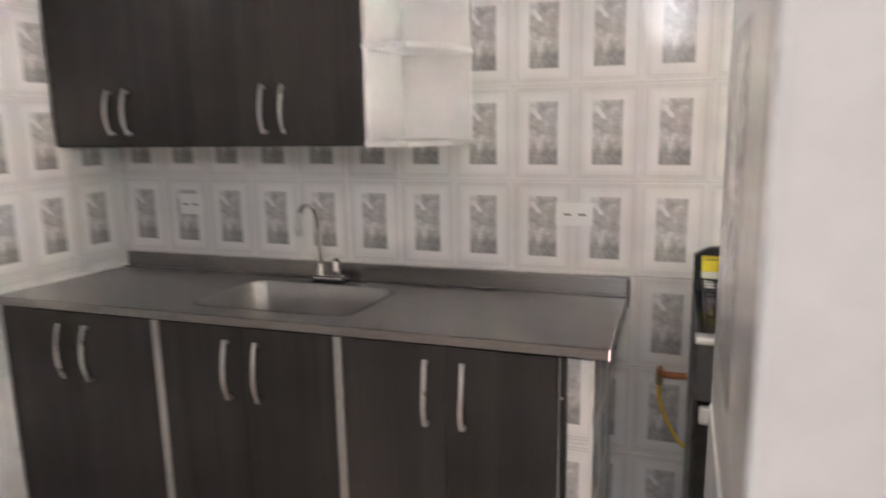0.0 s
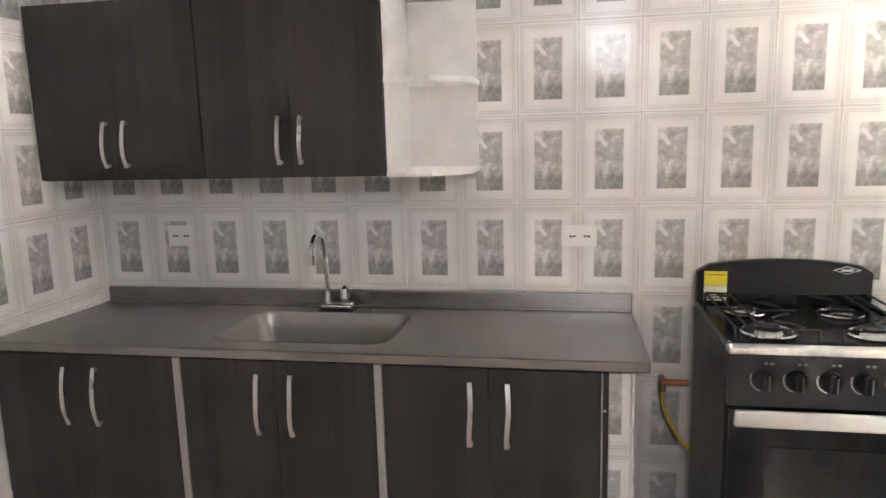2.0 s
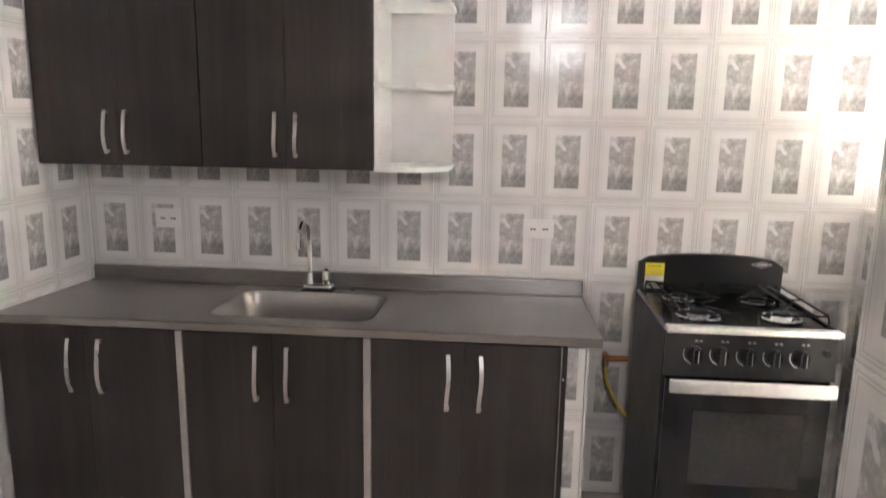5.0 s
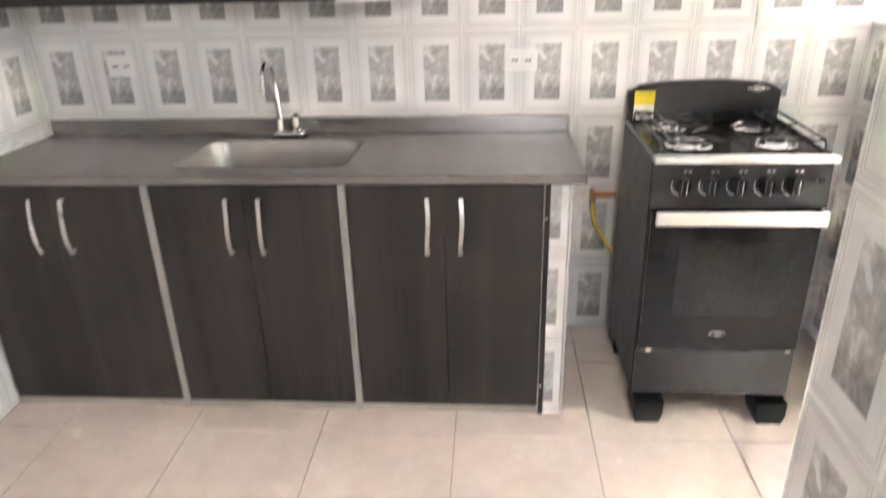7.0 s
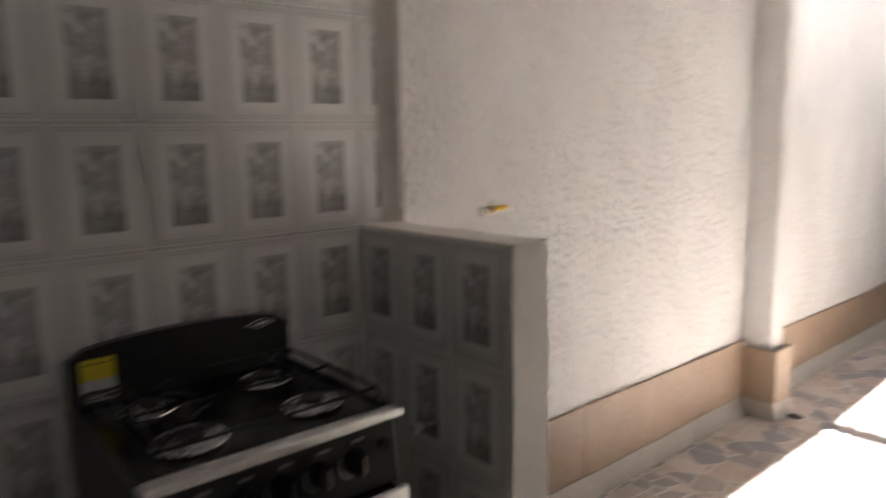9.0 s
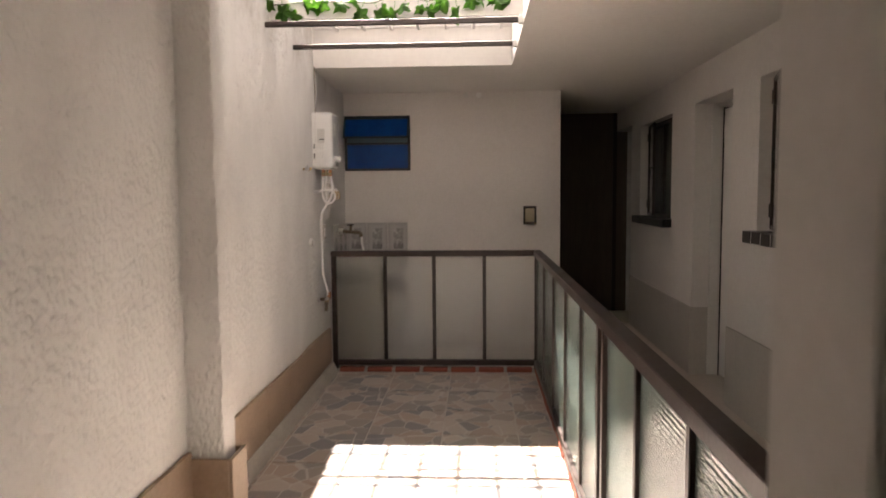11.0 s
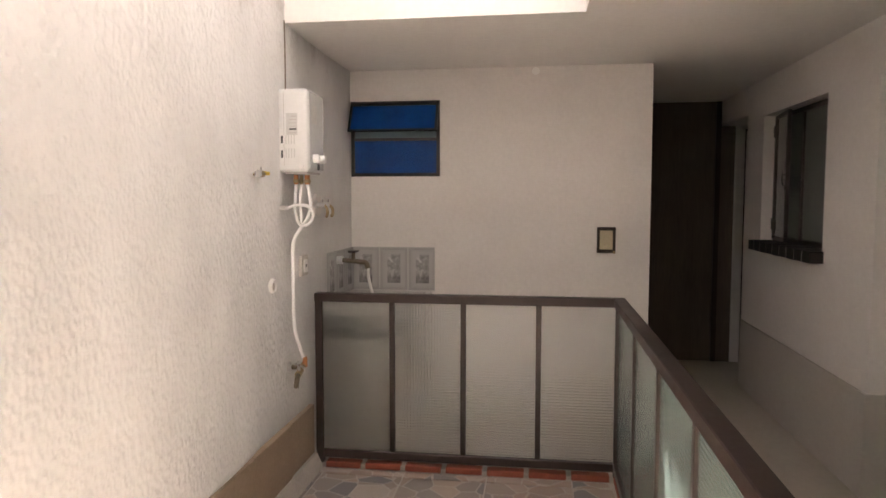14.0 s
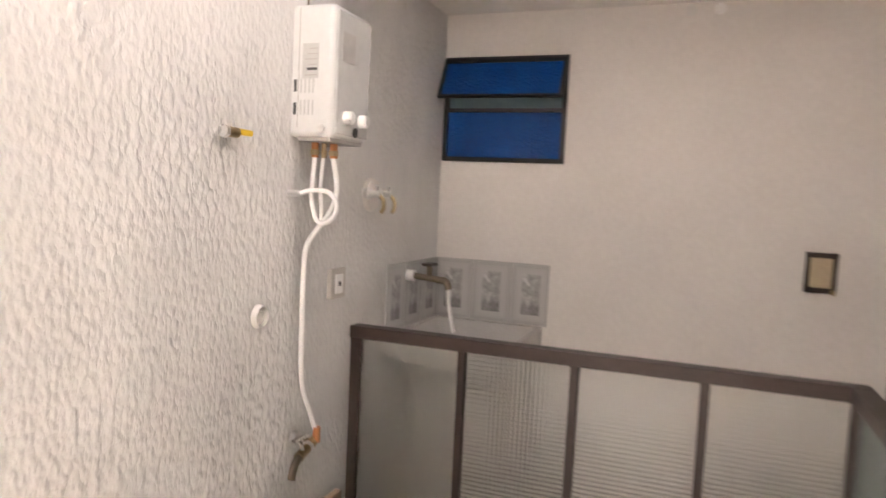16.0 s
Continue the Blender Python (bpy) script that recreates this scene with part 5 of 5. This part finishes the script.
corridor_window("window_2", W1[0], W1[1], SILL_Z, HEAD_Z, [(6.43, 6.768)], 18)
corridor_window("window_3", W2[0], W2[1], SILL_Z, HEAD_Z, [(9.25, 9.688)], 8)
for a, b in ((W1[0] - 0.3, 6.9), (W2[0] - 0.3, W2[1] + 0.3)):
    bm = bmesh.new()
    n = 90
    vs = [[bm.verts.new((a + (b - a) * k / n, -3.65 + 0.035 * math.sin(k * 1.1), z)) for k in range(n + 1)] for z in (0.05, 2.3)]
    for k in range(n):
        bm.faces.new((vs[0][k], vs[0][k + 1], vs[1][k + 1], vs[1][k]))
    bmesh.ops.solidify(bm, geom=bm.faces[:], thickness=0.004)
    tagged(part("curtain", bm, CURTAIN, smooth=True), "grey-green curtain hanging behind the corridor window", "curtain", "curtains")


def corridor_door(name, x0, x1, top, label, reveal):
    """A leaf hung flush behind a deep reveal; dark pieces stand in for the shaded slit along its hinges."""
    root = structure(new(name), label, "door")
    y = COR_Y - 0.2
    box("reveal", (x1, x1 + 0.05, y - 0.06, y - 0.0005, 0.0, top), reveal, root)
    # dark strip in place of the shade inside the hinge slit
    box("slit_shade", (x1 - 0.010, x1 - 0.0005, y - 0.06, y - 0.0085, 0.0, top), STOVE, root)
    box("jamb", (x1 - 0.016, x1 - 0.0005, y - 0.008, COR_Y - 0.125, 0.0, top), WHITE_PAINT, root, bevel=0.004, label="white painted jamb")
    box("head", (x0, x1 - 0.017, y - 0.06, y + 0.02, top - 0.03, top - 0.0005), WHITE_PAINT, root, bevel=0.003)
    box("door_leaf", (x0 + 0.004, x1 - 0.034, y - 0.05, y - 0.01, 0.012, top - 0.045), WHITE_PAINT, root, bevel=0.002)
    # dark sheet behind the leaf, keeps the slit looking shaded
    box("slit_backing", (x0 + 0.004, x1 - 0.0165, y - 0.064, y - 0.0605, 0.0, top), STOVE, root)
    for z in (0.22, 1.12, 1.88):
        rod("hinge", (x1 - 0.026, y - 0.02, z - 0.05), (x1 - 0.026, y - 0.02, z + 0.05), 0.0085, WHITE_PAINT, root)


corridor_door("door_1", D1[0], D1[1], DOOR_Z, "white painted door shut in a deep corridor doorway", PAINT)
boxes("trim_dado_reveal", [(D1[1] - 0.006, D1[1] + 0.003, COR_Y - 0.124, COR_Y + 0.012, 0.0, 0.53)], DADO, "greige dado turning into the door reveal", "dado")
corridor_door("door_2", D3[0], D3[1], 2.14, "white door beside the dark panelled corridor end", DARK_WOOD)
boxes("trim_brown_reveal", [(D3[1] - 0.006, D3[1] + 0.06, COR_Y - 0.2, COR_Y - 0.001, 0.0, 2.139)], DARK_WOOD, "dark brown lining of the last doorway", "trim")
boxes("trim_end_post", [(10.925, 10.949, COR_Y + 0.001, COR_Y + 0.045, 0.0, 2.359)], BROWN, "dark brown upright at the corridor end", "trim")

DRAIN = thing("floor_drain", "round metal floor drain in the patio paving", "drain")
rod("rim", (5.40, -0.285, 0.0), (5.40, -0.285, 0.006), 0.052, SATIN, DRAIN, n=28)
rod("cover", (5.40, -0.285, 0.006), (5.40, -0.285, 0.008), 0.04, STOVE, DRAIN, n=28)
for k in range(-2, 3):
    box("slot", (5.40 - 0.03, 5.40 + 0.03, -0.2865 + k * 0.014, -0.2835 + k * 0.014, 0.0081, 0.0092), INK, DRAIN)
CEIL_MARK = thing("ceiling_patch", "two small plaster patches high on the end wall", "patch")
for y in (-1.12, -1.24):
    rod("patch", (FAR_X - 0.004, y, 2.33), (FAR_X, y, 2.33), 0.025, PAPER if y > -1.2 else SHELF, CEIL_MARK, n=18)


# ---- pieces: skirting, bricks, floor and wall tiles ----
def tile_mesh(name, w, h, depth, material, bevel=0.002):
    """A slab lying in the x-z plane with its face towards -y."""
    bm = bmesh.new()
    bm_box(bm, -w / 2, w / 2, 0.0, depth, -h / 2, h / 2)
    front = [e for e in bm.edges if all(v.co.y < 1e-6 for v in e.verts)]
    bmesh.ops.bevel(bm, geom=front, offset=bevel, segments=1, affect='EDGES')
    me = bpy.data.meshes.new(name)
    bm.to_mesh(me)
    bm.free()
    me.materials.append(material)
    return me


RNG = random.Random(11)


def tile_wall(owner, origin, turn, u0, u1, v0, v1, skip=None, material=None):
    """Picture tiles of 0.20 by 0.30 m over a rectangle of a wall; cut ones at its edges keep their part of the print."""
    cache = {}
    for c in range(math.floor(u0 / 0.2 + 1e-6), math.ceil(u1 / 0.2 - 1e-6)):
        for r in range(math.floor(v0 / 0.3 + 1e-6), math.ceil(v1 / 0.3 - 1e-6)):
            a, b = max(u0, c * 0.2), min(u1, c * 0.2 + 0.2)
            d, e = max(v0, r * 0.3), min(v1, r * 0.3 + 0.3)
            if b - a < 0.02 or e - d < 0.02 or (skip and skip(a, b, d, e)):
                continue
            lo, hi, dn, up = (round(v, 3) for v in (a - c * 0.2 - 0.1, b - c * 0.2 - 0.1, d - r * 0.3 - 0.15, e - r * 0.3 - 0.15))
            if (lo, hi, dn, up) not in cache:
                bm = bmesh.new()
                g = 0.0009
                bm_box(bm, lo + g, hi - g, 0.0, 0.0045, dn + g, up - g)
                front = [q for q in bm.edges if all(v.co.y < 1e-6 for v in q.verts)]
                bmesh.ops.bevel(bm, geom=front, offset=0.0015, segments=1, affect='EDGES')
                me = bpy.data.meshes.new("tile")
                bm.to_mesh(me)
                bm.free()
                me.materials.append(material or TILE)
                cache[(lo, hi, dn, up)] = me
            ob = new("tile", cache[(lo, hi, dn, up)])
            ob.parent = owner
            m = Matrix.Translation(origin) @ Matrix.Rotation(radians(turn), 4, 'Z') @ Matrix.Translation((c * 0.2 + 0.1, RNG.uniform(-0.0006, 0.0006), r * 0.3 + 0.15))
            ob.matrix_basis = m @ pose(0, 0, 0, RNG.uniform(-0.12, 0.12), RNG.uniform(-0.15, 0.15), RNG.uniform(-0.12, 0.12))


tile_wall(WALL_BACK, (0, 0, 0), 0, 0.0, 3.13, 0.0, 2.4)
tile_wall(WALL_LEFT, (0.0, -0.045, 0), 90, -2.6, 0.045, 0.0, 2.4)
tile_wall(HALF_WALL, (2.985, 0, 0), -90, 0.0, 0.62, 0.0, 1.2)
tile_wall(WALL_OPEN, (2.985, 0, 0), -90, 1.42, 1.70, 0.0, 2.4)
tile_wall(WALL_OPEN, (2.14, -1.70, 0), -90, 0.0, 0.25, 0.0, 2.4)
tile_wall(WALL_OPEN, (2.985, -1.70, 0), 180, 0.0, 0.845, 0.0, 2.4)
tile_wall(SUPPORT, (1.762, -0.5935, 0), 0, 0.113, 0.17, 0.0, 0.822)
tile_wall(SUPPORT, (1.9355, -0.585, 0), 90, 0.0, 0.58, 0.0, 0.806)


SPLASH = structure(new("trim_splashback"), "splashback of older picture tiles, greyed for shade, round the laundry tub", "splashback")
tile_wall(SPLASH, (FAR_X - 0.005, 0.02, 0.86), -90, 0.0, 0.585, 0.0, 0.3, material=SHADED_TILE)
tile_wall(SPLASH, (8.45, 0.005, 0.86), 0, 0.0, 0.6, 0.0, 0.3, material=SHADED_TILE)


def floor_tiles(owner, x0, x1, y0, y1, ox, oy, size, material, gap):
    me = {}
    for i in range(math.floor((x0 - ox) / size), math.ceil((x1 - ox) / size)):
        for k in range(math.floor((y0 - oy) / size), math.ceil((y1 - oy) / size)):
            a, b = max(x0, ox + i * size), min(x1, ox + (i + 1) * size)
            c, d = max(y0, oy + k * size), min(y1, oy + (k + 1) * size)
            if b - a < 0.02 or d - c < 0.02:
                continue
            key = (round(b - a, 3), round(d - c, 3))
            if key not in me:
                bm = bmesh.new()
                bm_box(bm, -key[0] / 2 + gap, key[0] / 2 - gap, -key[1] / 2 + gap, key[1] / 2 - gap, -0.006, 0.0)
                top = [e for e in bm.edges if all(v.co.z > -1e-6 for v in e.verts)]
                bmesh.ops.bevel(bm, geom=top, offset=0.0015, segments=1, affect='EDGES')
                mm = bpy.data.meshes.new("floor_tile")
                bm.to_mesh(mm)
                bm.free()
                mm.materials.append(material)
                me[key] = mm
            ob = new("floor_tile", me[key])
            ob.parent = owner
            ob.matrix_basis = pose((a + b) / 2, (c + d) / 2, RNG.uniform(-0.0004, 0.0004), RNG.uniform(-0.05, 0.05), RNG.uniform(-0.05, 0.05))


floor_tiles(KITCHEN_FLOOR, 0.0, 3.05, -3.6, 0.0, 0.24, -0.717, 0.4475, FLOOR_TILE, 0.0018)
floor_tiles(PATIO_FLOOR, 3.06, 8.024, -1.672, -0.09, 5.26, -1.456, 0.4475, PAVING, 0.004)

SKIRT = structure(new("baseboard"), "tan ceramic skirting tiles over a sloped cement foot", "skirting")


def skirting():
    bm = bmesh.new()
    for a, b, y in ((3.115, 5.296, WALL_Y), (5.434, 8.02, WALL_Y)):
        q = [(y + 0.03, 0.0), (y - 0.055, 0.0), (y - 0.045, 0.035), (y - 0.022, 0.085), (y + 0.03, 0.085)]
        bm_prism(bm, q, "x", a, b)
    bm_prism(bm, [(-0.05, 0.0), (-0.25, 0.0), (-0.242, 0.04), (-0.228, 0.085), (-0.05, 0.085)], "x", 5.272, 5.455)
    part("cement_foot", bm, SCREED, SKIRT)
    cuts = [3.115, 3.53, 3.98, 4.43, 4.88, 5.296]
    for run in (cuts, [5.434, 5.86, 6.31, 6.76, 7.21, 7.66, 8.02]):
        for a, b in zip(run, run[1:]):
            lean = 0.02 * max(0.0, min(1.0, (a - 7.0) / 1.5))
            box("skirting_tile", (a + 0.001, b - 0.001, WALL_Y - 0.018 + lean, WALL_Y + 0.02, 0.086, 0.385 if a < 5.2 else 0.358), BASE_TILE, SKIRT, bevel=0.002)
    box("skirting_tile", (5.278, 5.2955, -0.213, WALL_Y - 0.02, 0.086, 0.36), BASE_TILE, SKIRT, bevel=0.002)
    box("skirting_tile", (5.278, 5.452, -0.231, -0.2135, 0.086, 0.362), BASE_TILE, SKIRT, bevel=0.002)
    box("skirting_tile", (5.4345, 5.452, -0.213, WALL_Y - 0.02, 0.086, 0.36), BASE_TILE, SKIRT, bevel=0.002)


skirting()

KERB = structure(new("trim_brick_kerb"), "low kerb of red bricks under the railing", "kerb")
bed = box("mortar", (3.12, 8.09, -1.745, -1.674, 0.0, 0.022), SCREED, KERB)
bed = box("mortar", (8.03, 8.09, -1.673, -0.06, 0.0, 0.022), SCREED, KERB)
BRICK_MESH = {}
for length, along in ((0.205, 0), (0.205, 1)):
    bm = bmesh.new()
    if along == 0:
        bm_box(bm, 0.004, length - 0.004, 0.0, 0.07, 0.0, 0.034, bevel=0.004)
    else:
        bm_box(bm, 0.0, 0.06, 0.004, length - 0.004, 0.0, 0.034, bevel=0.004)
    me = bpy.data.meshes.new("brick")
    bm.to_mesh(me)
    bm.free()
    me.materials.append(BRICK)
    BRICK_MESH[along] = me
for k in range(24):
    ob = new("brick", BRICK_MESH[0])
    ob.parent = KERB
    ob.matrix_basis = pose(3.13 + k * 0.205, -1.742 + RNG.uniform(-0.003, 0.003), RNG.uniform(0, 0.002), 0, 0, RNG.uniform(-0.6, 0.6))
for k in range(7):
    ob = new("brick", BRICK_MESH[1])
    ob.parent = KERB
    ob.matrix_basis = pose(8.024 + RNG.uniform(-0.003, 0.003), -1.655 + k * 0.224, RNG.uniform(0, 0.002), 0, 0, RNG.uniform(-0.6, 0.6))
